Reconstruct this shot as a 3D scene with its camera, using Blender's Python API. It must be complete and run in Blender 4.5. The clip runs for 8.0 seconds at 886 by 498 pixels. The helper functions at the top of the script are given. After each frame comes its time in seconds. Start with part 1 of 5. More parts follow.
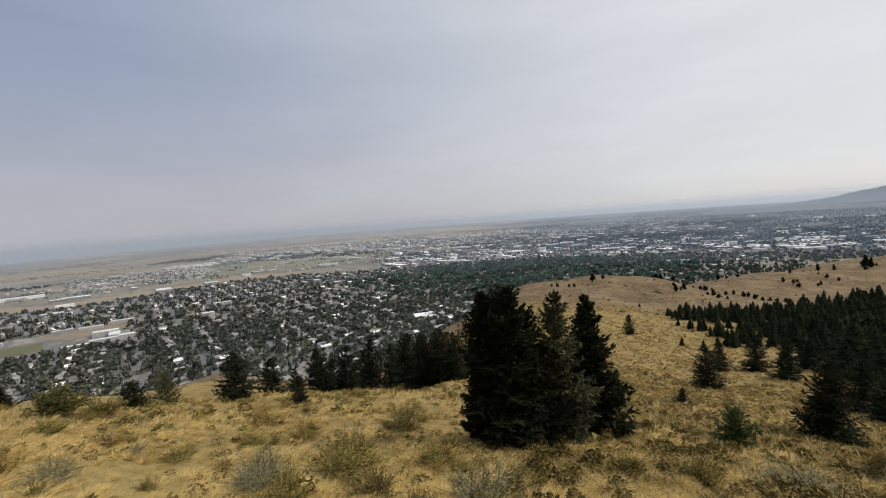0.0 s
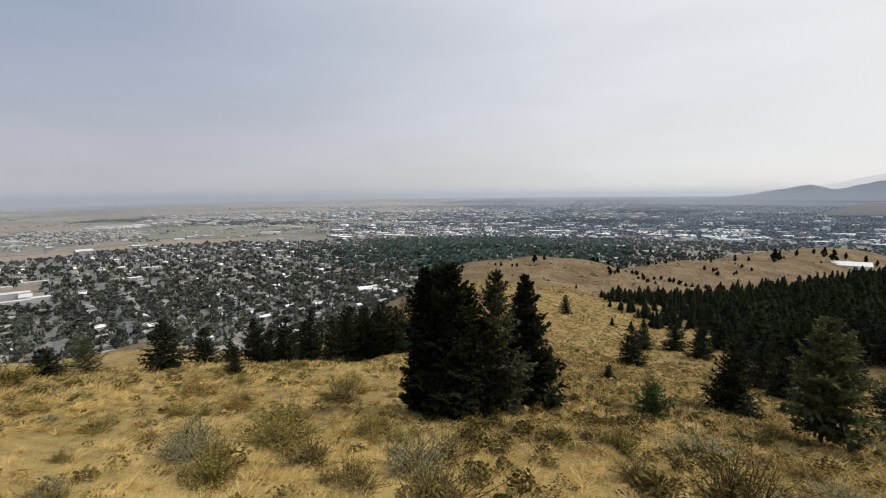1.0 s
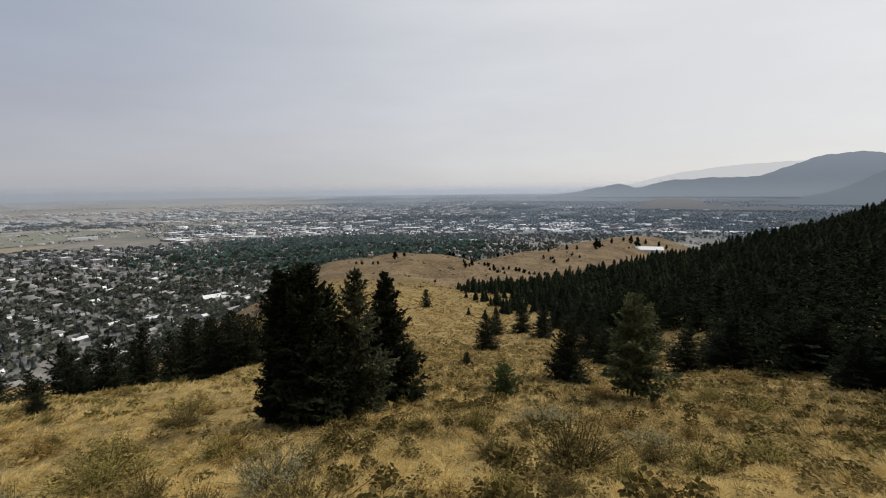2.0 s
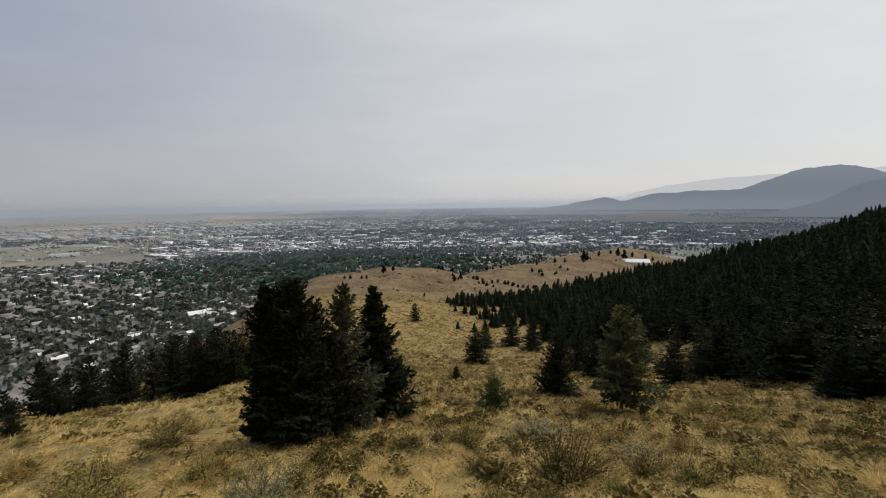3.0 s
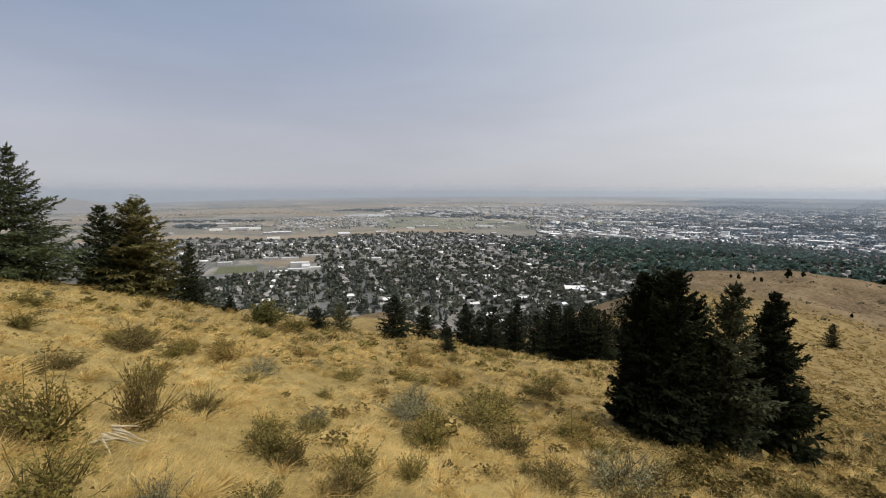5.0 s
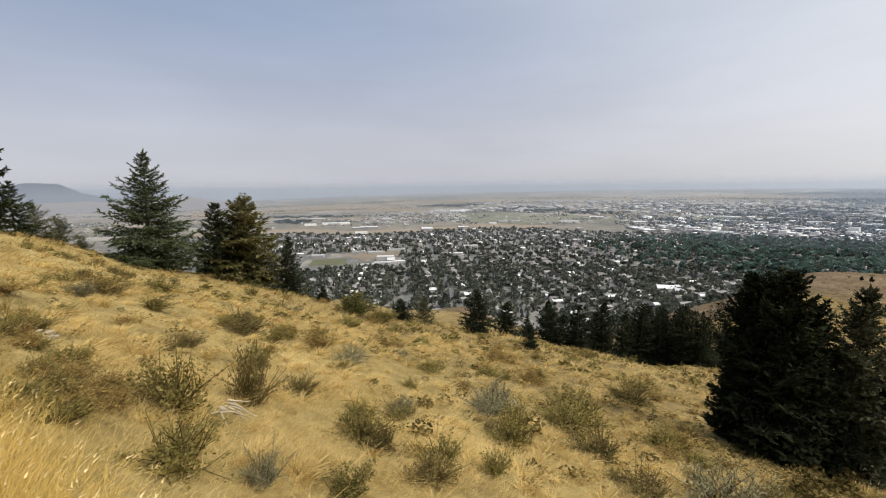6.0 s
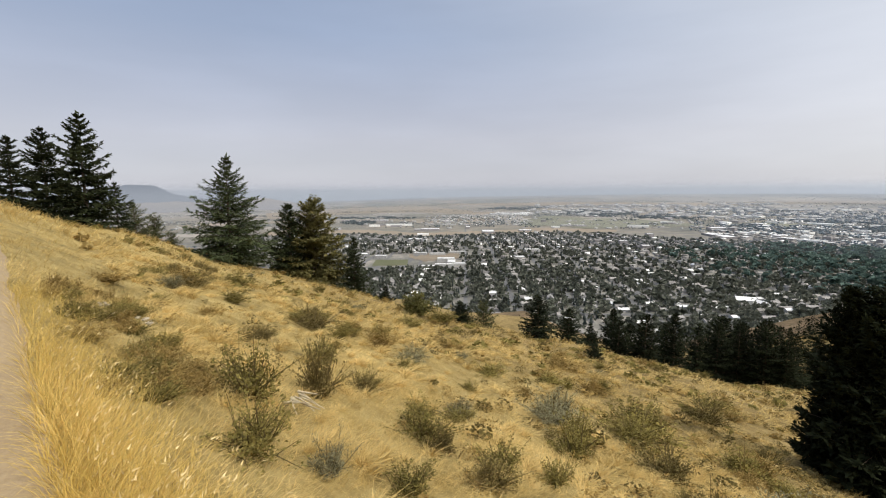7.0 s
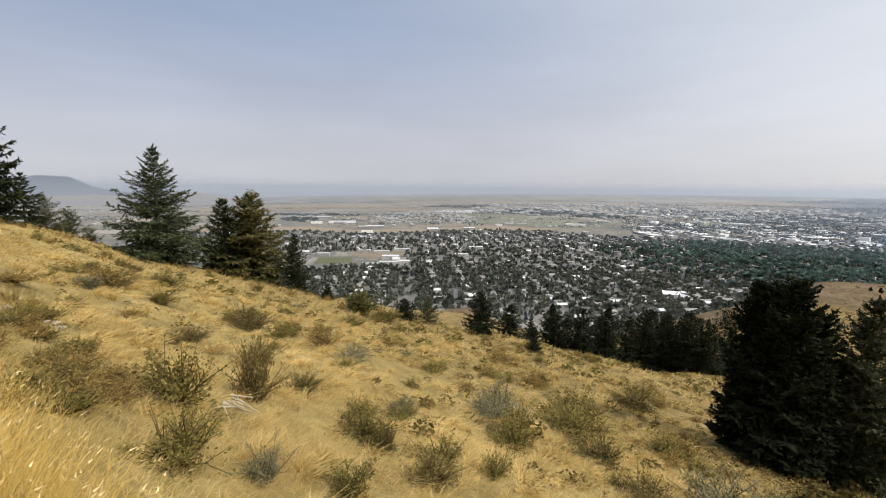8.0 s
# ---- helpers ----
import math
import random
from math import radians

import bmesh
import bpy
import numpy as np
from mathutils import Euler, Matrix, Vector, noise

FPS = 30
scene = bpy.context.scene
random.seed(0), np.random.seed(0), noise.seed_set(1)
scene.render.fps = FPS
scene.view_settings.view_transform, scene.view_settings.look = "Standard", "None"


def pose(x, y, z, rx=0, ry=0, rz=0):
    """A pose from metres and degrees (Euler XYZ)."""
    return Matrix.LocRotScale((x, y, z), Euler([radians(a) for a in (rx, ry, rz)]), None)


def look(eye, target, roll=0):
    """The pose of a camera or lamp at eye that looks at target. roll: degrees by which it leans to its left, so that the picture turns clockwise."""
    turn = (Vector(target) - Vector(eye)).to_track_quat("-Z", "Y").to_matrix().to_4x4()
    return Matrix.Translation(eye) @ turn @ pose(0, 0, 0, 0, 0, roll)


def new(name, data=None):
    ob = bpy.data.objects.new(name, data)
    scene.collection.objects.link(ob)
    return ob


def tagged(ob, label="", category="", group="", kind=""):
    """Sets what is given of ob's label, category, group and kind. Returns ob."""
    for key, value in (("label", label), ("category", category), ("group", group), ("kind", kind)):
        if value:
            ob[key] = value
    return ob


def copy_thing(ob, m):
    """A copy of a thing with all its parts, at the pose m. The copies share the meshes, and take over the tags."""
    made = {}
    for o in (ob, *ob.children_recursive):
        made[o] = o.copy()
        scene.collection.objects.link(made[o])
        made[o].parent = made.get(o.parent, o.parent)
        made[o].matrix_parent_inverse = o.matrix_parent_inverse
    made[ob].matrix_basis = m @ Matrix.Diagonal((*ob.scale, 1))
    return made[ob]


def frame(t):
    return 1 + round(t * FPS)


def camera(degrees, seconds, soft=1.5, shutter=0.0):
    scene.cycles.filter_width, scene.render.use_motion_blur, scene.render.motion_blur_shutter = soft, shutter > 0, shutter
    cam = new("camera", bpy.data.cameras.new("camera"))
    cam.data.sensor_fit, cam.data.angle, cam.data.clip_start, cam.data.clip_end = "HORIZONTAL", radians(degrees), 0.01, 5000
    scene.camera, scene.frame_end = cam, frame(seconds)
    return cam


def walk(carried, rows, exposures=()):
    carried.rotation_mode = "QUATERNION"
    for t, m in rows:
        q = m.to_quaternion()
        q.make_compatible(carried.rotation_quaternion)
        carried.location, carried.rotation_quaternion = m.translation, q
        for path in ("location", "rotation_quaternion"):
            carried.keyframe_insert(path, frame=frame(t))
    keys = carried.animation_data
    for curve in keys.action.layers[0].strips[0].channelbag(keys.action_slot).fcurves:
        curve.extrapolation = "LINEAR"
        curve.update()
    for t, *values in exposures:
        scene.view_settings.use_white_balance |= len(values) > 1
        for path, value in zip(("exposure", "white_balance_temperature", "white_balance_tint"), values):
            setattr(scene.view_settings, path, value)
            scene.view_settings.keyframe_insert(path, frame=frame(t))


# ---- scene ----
cam = camera(89.0, 8.0, soft=1.05)
# seconds, x, y, pitch, roll, yaw: held close by somebody who turns on the trail; the eye is z = 0
PATH = [
    (0, -0.033, -0.002, -3.75, 4.05, 6.54),
    (0.5, -0.021, -0.001, -7.05, 2.76, 4.17),
    (1, 0.000, -0.000, -7.14, 0.59, 0.13),
    (1.5, 0.046, -0.004, -9.46, -0.01, -8.99),
    (1.7, 0.064, -0.007, -7.91, 0.73, -12.56),
    (2, 0.091, -0.014, -7.59, 0.61, -17.60),
    (2.25, 0.110, -0.021, -7.39, 0.96, -21.55),
    (2.5, 0.121, -0.026, -7.19, 1.21, -23.86),
    (2.8, 0.116, -0.023, -6.80, 1.28, -22.53),
    (3, 0.099, -0.017, -5.86, 0.82, -19.06),
    (3.5, 0.015, -0.001, -5.99, 0.01, -2.83),
    (4, -0.070, -0.008, -6.05, 0.78, 13.57),
    (4.5, -0.115, -0.023, -6.80, 0.38, 22.67),
    (4.7, -0.120, -0.025, -7.20, -0.16, 23.73),
    (5, -0.134, -0.032, -7.47, -0.20, 26.50),
    (5.25, -0.149, -0.040, -7.63, -0.08, 29.87),
    (5.5, -0.164, -0.049, -7.75, 0.14, 33.18),
    (5.8, -0.176, -0.057, -7.91, 0.53, 35.84),
    (6, -0.179, -0.060, -8.04, 0.64, 36.82),
    (6.5, -0.197, -0.074, -7.83, 1.18, 41.19),
    (7, -0.211, -0.086, -7.64, 0.41, 44.61),
    (7.5, -0.210, -0.086, -7.78, 0.11, 44.48),
    (8, -0.183, -0.062, -7.95, -0.57, 37.66),
]
walk(cam, [(t, pose(x, y, 0.0, 90 + p, r, w)) for t, x, y, p, r, w in PATH],
     [(0.0, -0.41), (0.5, -0.43), (1.0, -0.31), (1.5, -0.40), (3.0, -0.60), (3.5, -0.50), (4.0, -0.53), (4.5, -0.44), (5.8, -0.16), (7.0, -0.06), (7.5, -0.08), (8.0, -0.09)])

# ---- world and sun ----
SUN_AZ, SUN_EL = 75.0, 48.0


def sun_vector():
    a, e = radians(SUN_AZ), radians(SUN_EL)
    return Vector((math.sin(a) * math.cos(e), math.cos(a) * math.cos(e), math.sin(e)))


def make_world():
    w = bpy.data.worlds.new("smoky_sky")
    scene.world = w
    w.use_nodes = True
    nt = w.node_tree
    nt.nodes.clear()
    n, l = nt.nodes.new, nt.links.new
    out, bg = n("ShaderNodeOutputWorld"), n("ShaderNodeBackground")
    sky = n("ShaderNodeTexSky")
    sky.sky_type = "NISHITA"
    sky.sun_disc = False
    sky.sun_elevation, sky.sun_rotation = radians(SUN_EL), radians(SUN_AZ)
    sky.air_density, sky.dust_density, sky.altitude = 1.0, 4.0, 1300
    tc = n("ShaderNodeTexCoord")
    sep = n("ShaderNodeSeparateXYZ")
    l(tc.outputs["Generated"], sep.inputs[0])
    # smoke haze: thick and pale towards the horizon and round the sun, blue overhead
    dot = n("ShaderNodeVectorMath")
    dot.operation = "DOT_PRODUCT"
    l(tc.outputs["Generated"], dot.inputs[0])
    dot.inputs[1].default_value = sun_vector()
    glow = n("ShaderNodeMapRange")
    glow.interpolation_type = "SMOOTHSTEP"
    glow.inputs[1].default_value, glow.inputs[2].default_value = -0.25, 1.0
    l(dot.outputs["Value"], glow.inputs[0])
    cool = n("ShaderNodeValToRGB")
    cool.color_ramp.elements[0].position, cool.color_ramp.elements[0].color = 0.0, HAZE_LOW
    cool.color_ramp.elements[1].position, cool.color_ramp.elements[1].color = 0.62, HAZE_HIGH
    for p, c in ((0.10, HAZE_BAND), (0.30, HAZE_MID)):
        e = cool.color_ramp.elements.new(p)
        e.color = c
    l(sep.outputs["Z"], cool.inputs[0])
    mix = n("ShaderNodeMixRGB")
    l(glow.outputs[0], mix.inputs[0])
    l(cool.outputs[0], mix.inputs[1])
    mix.inputs[2].default_value = HAZE_SUN
    # faint high cloud
    tex = n("ShaderNodeTexNoise")
    tex.inputs["Scale"].default_value, tex.inputs["Detail"].default_value = 2.2, 5
    mp = n("ShaderNodeMapping")
    mp.inputs["Scale"].default_value = (1.0, 1.0, 5.0)
    l(tc.outputs["Generated"], mp.inputs[0])
    l(mp.outputs[0], tex.inputs["Vector"])
    cr = n("ShaderNodeMapRange")
    cr.inputs[1].default_value, cr.inputs[2].default_value = 0.4, 0.75
    cr.inputs[3].default_value, cr.inputs[4].default_value = 0.97, 1.08
    l(tex.outputs[0], cr.inputs[0])
    mul = n("ShaderNodeMixRGB")
    mul.blend_type = "MULTIPLY"
    mul.inputs[0].default_value = 1.0
    l(mix.outputs[0], mul.inputs[1])
    l(cr.outputs[0], mul.inputs[2])
    add = n("ShaderNodeMixRGB")
    add.blend_type = "ADD"
    add.inputs[0].default_value = 0.02
    l(mul.outputs[0], add.inputs[1])
    l(sky.outputs[0], add.inputs[2])
    l(add.outputs[0], bg.inputs[0])
    bg.inputs[1].default_value = SKY_STRENGTH
    l(bg.outputs[0], out.inputs[0])


SKY_STRENGTH = 1.0
HAZE_LOW = (0.535, 0.542, 0.60, 1)
HAZE_BAND = (0.522, 0.522, 0.582, 1)
HAZE_MID = (0.345, 0.41, 0.545, 1)
HAZE_HIGH = (0.225, 0.315, 0.49, 1)
HAZE_SUN = (1.01, 1.0, 0.985, 1)
make_world()
sun = new("sun", bpy.data.lights.new("sun", "SUN"))
sun.data.energy, sun.data.angle, sun.data.color = 3.2, radians(1.0), (1.0, 0.93, 0.82)
sun.matrix_world = look(sun_vector() * 50, (0, 0, 0))

# ---- materials ----


def surf(name, a, b, scale=1.0, fine=9.0, rough=0.9, bump=0.3, spread=0.35, leaf=0.0, stretch=(1, 1, 1), world=False, each=0.25, spec=0.25):
    """Two colours mixed by a coarse and a fine noise; each: how much pieces differ; leaf: light let through."""
    m = bpy.data.materials.new(name)
    m.use_nodes = True
    nt = m.node_tree
    n, l = nt.nodes.new, nt.links.new
    bsdf, out = nt.nodes["Principled BSDF"], nt.nodes["Material Output"]
    if world:
        src = n("ShaderNodeNewGeometry").outputs["Position"]
    else:
        src = n("ShaderNodeTexCoord").outputs["Object"]
    mp = n("ShaderNodeMapping")
    mp.inputs["Scale"].default_value = stretch
    l(src, mp.inputs[0])
    t1, t2 = n("ShaderNodeTexNoise"), n("ShaderNodeTexNoise")
    for t, s in ((t1, scale), (t2, fine)):
        t.inputs["Scale"].default_value, t.inputs["Detail"].default_value, t.inputs["Roughness"].default_value = s, 6, 0.65
        l(mp.outputs[0], t.inputs["Vector"])
    add = n("ShaderNodeMath")
    add.operation = "ADD"
    l(t1.outputs[0], add.inputs[0])
    l(t2.outputs[0], add.inputs[1])
    mr = n("ShaderNodeMapRange")
    mr.inputs[1].default_value, mr.inputs[2].default_value = 1.0 - spread, 1.0 + spread
    l(add.outputs[0], mr.inputs[0])
    mix = n("ShaderNodeMixRGB")
    mix.inputs[1].default_value, mix.inputs[2].default_value = (*a, 1), (*b, 1)
    l(mr.outputs[0], mix.inputs[0])
    geo, info = n("ShaderNodeNewGeometry"), n("ShaderNodeObjectInfo")
    rnd = n("ShaderNodeMath")
    rnd.operation = "ADD"
    l(geo.outputs["Random Per Island"], rnd.inputs[0])
    l(info.outputs["Random"], rnd.inputs[1])
    rr = n("ShaderNodeMapRange")
    rr.inputs[1].default_value, rr.inputs[2].default_value = 0.0, 2.0
    rr.inputs[3].default_value, rr.inputs[4].default_value = 1 - each, 1 + each
    l(rnd.outputs[0], rr.inputs[0])
    hsv = n("ShaderNodeHueSaturation")
    l(mix.outputs[0], hsv.inputs["Color"])
    l(rr.outputs[0], hsv.inputs["Value"])
    l(hsv.outputs[0], bsdf.inputs["Base Color"])
    bsdf.inputs["Roughness"].default_value = rough
    bsdf.inputs["Specular IOR Level"].default_value = spec
    if bump:
        bp = n("ShaderNodeBump")
        bp.inputs["Strength"].default_value, bp.inputs["Distance"].default_value = bump, 0.05
        l(t2.outputs[0], bp.inputs["Height"])
        l(bp.outputs[0], bsdf.inputs["Normal"])
    if leaf:
        tr, ms = n("ShaderNodeBsdfTranslucent"), n("ShaderNodeMixShader")
        l(hsv.outputs[0], tr.inputs["Color"])
        ms.inputs[0].default_value = leaf
        l(bsdf.outputs[0], ms.inputs[1])
        l(tr.outputs[0], ms.inputs[2])
        l(ms.outputs[0], out.inputs["Surface"])
    return m


def ground_material():
    """Dry hillside grass, bare orange soil patches, and the duller lawns and lots of the valley floor below,
    haze-tinted far out.
    """
    m = bpy.data.materials.new("dry_hillside")
    m.use_nodes = True
    nt = m.node_tree
    n, l = nt.nodes.new, nt.links.new
    bsdf = nt.nodes["Principled BSDF"]
    pos = n("ShaderNodeNewGeometry").outputs["Position"]

    def tex(scale, detail=6, rough=0.65, stretch=None):
        t = n("ShaderNodeTexNoise")
        t.inputs["Scale"].default_value, t.inputs["Detail"].default_value, t.inputs["Roughness"].default_value = scale, detail, rough
        if stretch:
            mp = n("ShaderNodeMapping")
            mp.inputs["Scale"].default_value = stretch
            mp.inputs["Rotation"].default_value = (0, 0, 0.5)
            l(pos, mp.inputs[0])
            l(mp.outputs[0], t.inputs["Vector"])
        else:
            l(pos, t.inputs["Vector"])
        return t.outputs[0]

    def ramp(fac, *stops):
        r = n("ShaderNodeValToRGB")
        r.color_ramp.elements[0].position, r.color_ramp.elements[0].color = stops[0][0], (*stops[0][1], 1)
        r.color_ramp.elements[1].position, r.color_ramp.elements[1].color = stops[-1][0], (*stops[-1][1], 1)
        for p, c in stops[1:-1]:
            r.color_ramp.elements.new(p).color = (*c, 1)
        l(fac, r.inputs[0])
        return r.outputs[0]

    def blend(fac, a, b):
        x = n("ShaderNodeMixRGB")
        if isinstance(fac, float):
            x.inputs[0].default_value = fac
        else:
            l(fac, x.inputs[0])
        l(a, x.inputs[1])
        l(b, x.inputs[2])
        return x.outputs[0]

    straw = ramp(tex(2.6, 8, 0.75, (1, 2.2, 1)), (0.30, (0.21, 0.155, 0.055)), (0.46, (0.45, 0.34, 0.128)), (0.60, (0.64, 0.505, 0.22)), (0.75, (0.73, 0.595, 0.30)))
    tuft = ramp(tex(0.35, 5), (0.35, (0.29, 0.21, 0.08)), (0.65, (0.48, 0.36, 0.145)))
    hill = blend(0.45, straw, tuft)
    scrub = ramp(tex(0.9, 7, 0.7), (0.48, (0, 0, 0)), (0.66, (0.62, 0.62, 0.62)))
    dark = ramp(tex(6.0), (0.3, (0.075, 0.065, 0.025)), (0.7, (0.19, 0.15, 0.06)))
    hill = blend(scrub, hill, dark)
    # broad patches: rusty weeds, bleached straw, olive scrub
    patch = ramp(tex(0.11, 7, 0.7), (0.36, (0.12, 0.080, 0.032)), (0.5, (0.235, 0.165, 0.064)), (0.64, (0.43, 0.32, 0.138)))
    mott = ramp(tex(0.75, 8, 0.8, (1, 1.8, 1)), (0.41, (0.070, 0.051, 0.024)), (0.51, (0.205, 0.147, 0.06)), (0.62, (0.45, 0.34, 0.155)))
    broad = blend(0.55, patch, mott)
    away = n("ShaderNodeMapRange")
    away.inputs[1].default_value, away.inputs[2].default_value, away.inputs[4].default_value = -4.0, -7.5, 0.85
    sepz = n("ShaderNodeSeparateXYZ")
    l(pos, sepz.inputs[0])
    l(sepz.outputs["Z"], away.inputs[0])
    hill = blend(away.outputs[0], hill, broad)
    town = ramp(tex(0.02, 9, 0.75), (0.35, (0.125, 0.128, 0.11)), (0.5, (0.205, 0.20, 0.178)), (0.66, (0.36, 0.335, 0.295)))
    sep = n("ShaderNodeSeparateXYZ")
    l(pos, sep.inputs[0])
    # the lower spurs are grazed and barer, with brown soil showing
    soil = ramp(tex(0.045, 9, 0.72), (0.38, (0.08, 0.057, 0.034)), (0.5, (0.17, 0.12, 0.069)), (0.6, (0.30, 0.22, 0.135)))
    clod = ramp(tex(0.6, 8, 0.75), (0.40, (0.045, 0.036, 0.024)), (0.52, (0.155, 0.113, 0.07)), (0.62, (0.30, 0.225, 0.145)))
    soil = blend(0.5, soil, clod)
    bare = n("ShaderNodeMapRange")
    bare.inputs[1].default_value, bare.inputs[2].default_value, bare.inputs[4].default_value = 185, 235, 0.92
    reach = n("ShaderNodeVectorMath")
    reach.operation = "LENGTH"
    l(pos, reach.inputs[0])
    l(reach.outputs["Value"], bare.inputs[0])
    hill = blend(bare.outputs[0], hill, soil)
    low = n("ShaderNodeMapRange")
    low.inputs[1].default_value, low.inputs[2].default_value = -158, -166
    l(sep.outputs["Z"], low.inputs[0])
    out_there, floor_of = n("ShaderNodeMapRange"), n("ShaderNodeMath")
    out_there.inputs[1].default_value, out_there.inputs[2].default_value = 1100, 1300
    l(reach.outputs["Value"], out_there.inputs[0])
    floor_of.operation = "MAXIMUM"
    l(low.outputs[0], floor_of.inputs[0])
    l(out_there.outputs[0], floor_of.inputs[1])
    # far out the floor is grassland and stubble, greyed and blued to paint haze
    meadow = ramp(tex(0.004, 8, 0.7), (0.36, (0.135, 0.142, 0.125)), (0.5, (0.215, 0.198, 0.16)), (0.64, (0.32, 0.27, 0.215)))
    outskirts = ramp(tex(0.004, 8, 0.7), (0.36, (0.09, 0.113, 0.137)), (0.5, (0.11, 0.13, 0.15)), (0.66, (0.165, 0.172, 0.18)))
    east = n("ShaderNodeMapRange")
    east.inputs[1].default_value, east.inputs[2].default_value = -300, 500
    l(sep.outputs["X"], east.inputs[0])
    hazed_plain = blend(east.outputs[0], meadow, outskirts)
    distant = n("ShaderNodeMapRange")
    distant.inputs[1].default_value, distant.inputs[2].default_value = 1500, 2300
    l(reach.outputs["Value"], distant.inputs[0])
    town = blend(distant.outputs[0], town, hazed_plain)
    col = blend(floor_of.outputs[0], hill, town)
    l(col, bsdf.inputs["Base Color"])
    bsdf.inputs["Roughness"].default_value = 0.95
    bsdf.inputs["Specular IOR Level"].default_value = 0.1
    bp = n("ShaderNodeBump")
    bp.inputs["Strength"].default_value, bp.inputs["Distance"].default_value = 0.8, 0.12
    l(tex(5.0, 8, 0.8), bp.inputs["Height"])
    l(bp.outputs[0], bsdf.inputs["Normal"])
    return m


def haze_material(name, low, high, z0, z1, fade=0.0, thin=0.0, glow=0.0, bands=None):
    """Plain far distance that glows, haze painted into its emission: one colour below, one above; fade: height over
    which its top thins out.
    """
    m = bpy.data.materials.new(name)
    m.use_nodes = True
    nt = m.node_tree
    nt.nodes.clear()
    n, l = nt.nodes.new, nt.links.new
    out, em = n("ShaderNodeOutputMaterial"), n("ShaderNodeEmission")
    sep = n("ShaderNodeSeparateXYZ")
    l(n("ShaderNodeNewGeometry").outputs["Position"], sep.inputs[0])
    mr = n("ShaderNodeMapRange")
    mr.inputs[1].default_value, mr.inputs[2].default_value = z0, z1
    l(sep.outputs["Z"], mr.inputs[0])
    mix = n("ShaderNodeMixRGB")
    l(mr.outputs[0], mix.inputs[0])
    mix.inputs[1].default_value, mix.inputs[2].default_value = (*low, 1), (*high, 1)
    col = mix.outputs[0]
    if bands:
        # long thin bands of dry fields, painted into the glow, fading upwards like haze
        mp, tx, br, up, m2, mm = (n("ShaderNodeMapping"), n("ShaderNodeTexNoise"), n("ShaderNodeMapRange"), n("ShaderNodeMapRange"), n("ShaderNodeMixRGB"), n("ShaderNodeMath"))
        mp.inputs["Scale"].default_value = (0.0016, 0.0016, 0.07)
        l(n("ShaderNodeNewGeometry").outputs["Position"], mp.inputs[0])
        l(mp.outputs[0], tx.inputs["Vector"])
        tx.inputs["Scale"].default_value, tx.inputs["Detail"].default_value = 1.0, 6
        br.inputs[1].default_value, br.inputs[2].default_value = 0.48, 0.6
        l(tx.outputs[0], br.inputs[0])
        up.inputs[1].default_value, up.inputs[2].default_value, up.inputs[3].default_value, up.inputs[4].default_value = -170, -50, 0.9, 0.0
        l(sep.outputs["Z"], up.inputs[0])
        mm.operation = "MULTIPLY"
        l(br.outputs[0], mm.inputs[0])
        l(up.outputs[0], mm.inputs[1])
        l(mm.outputs[0], m2.inputs[0])
        l(col, m2.inputs[1])
        m2.inputs[2].default_value = (*bands, 1)
        col = m2.outputs[0]
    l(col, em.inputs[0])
    # emission raised towards the sun, painting the bright side of the haze
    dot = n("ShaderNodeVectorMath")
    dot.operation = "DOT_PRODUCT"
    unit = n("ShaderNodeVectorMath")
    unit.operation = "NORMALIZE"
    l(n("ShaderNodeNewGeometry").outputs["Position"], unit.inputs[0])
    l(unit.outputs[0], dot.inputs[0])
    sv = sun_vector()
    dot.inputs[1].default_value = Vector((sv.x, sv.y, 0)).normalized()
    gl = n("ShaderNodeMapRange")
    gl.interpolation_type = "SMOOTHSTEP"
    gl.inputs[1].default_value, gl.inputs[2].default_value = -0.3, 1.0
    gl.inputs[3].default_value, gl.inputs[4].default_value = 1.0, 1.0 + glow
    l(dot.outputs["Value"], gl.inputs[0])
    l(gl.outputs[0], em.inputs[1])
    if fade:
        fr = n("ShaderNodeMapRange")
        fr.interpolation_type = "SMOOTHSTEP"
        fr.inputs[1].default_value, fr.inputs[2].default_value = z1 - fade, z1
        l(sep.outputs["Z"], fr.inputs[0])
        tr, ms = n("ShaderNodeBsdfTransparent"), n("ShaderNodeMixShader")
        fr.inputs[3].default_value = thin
        # the painted veil is full over the open plain and thinned towards the mountains
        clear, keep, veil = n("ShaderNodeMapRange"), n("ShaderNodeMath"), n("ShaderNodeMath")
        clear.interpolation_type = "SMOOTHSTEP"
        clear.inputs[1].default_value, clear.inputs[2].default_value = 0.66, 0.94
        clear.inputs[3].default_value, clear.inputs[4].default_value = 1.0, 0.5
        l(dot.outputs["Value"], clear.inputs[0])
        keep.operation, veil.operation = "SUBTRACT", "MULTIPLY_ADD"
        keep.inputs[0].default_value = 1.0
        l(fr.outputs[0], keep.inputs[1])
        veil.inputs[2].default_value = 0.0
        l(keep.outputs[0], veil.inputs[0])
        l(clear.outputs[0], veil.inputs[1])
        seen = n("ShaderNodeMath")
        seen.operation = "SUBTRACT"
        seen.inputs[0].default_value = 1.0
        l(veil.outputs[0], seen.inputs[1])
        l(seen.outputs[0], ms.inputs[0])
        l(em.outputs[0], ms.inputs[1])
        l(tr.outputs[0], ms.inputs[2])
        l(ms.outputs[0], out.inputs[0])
    else:
        l(em.outputs[0], out.inputs[0])
    return m


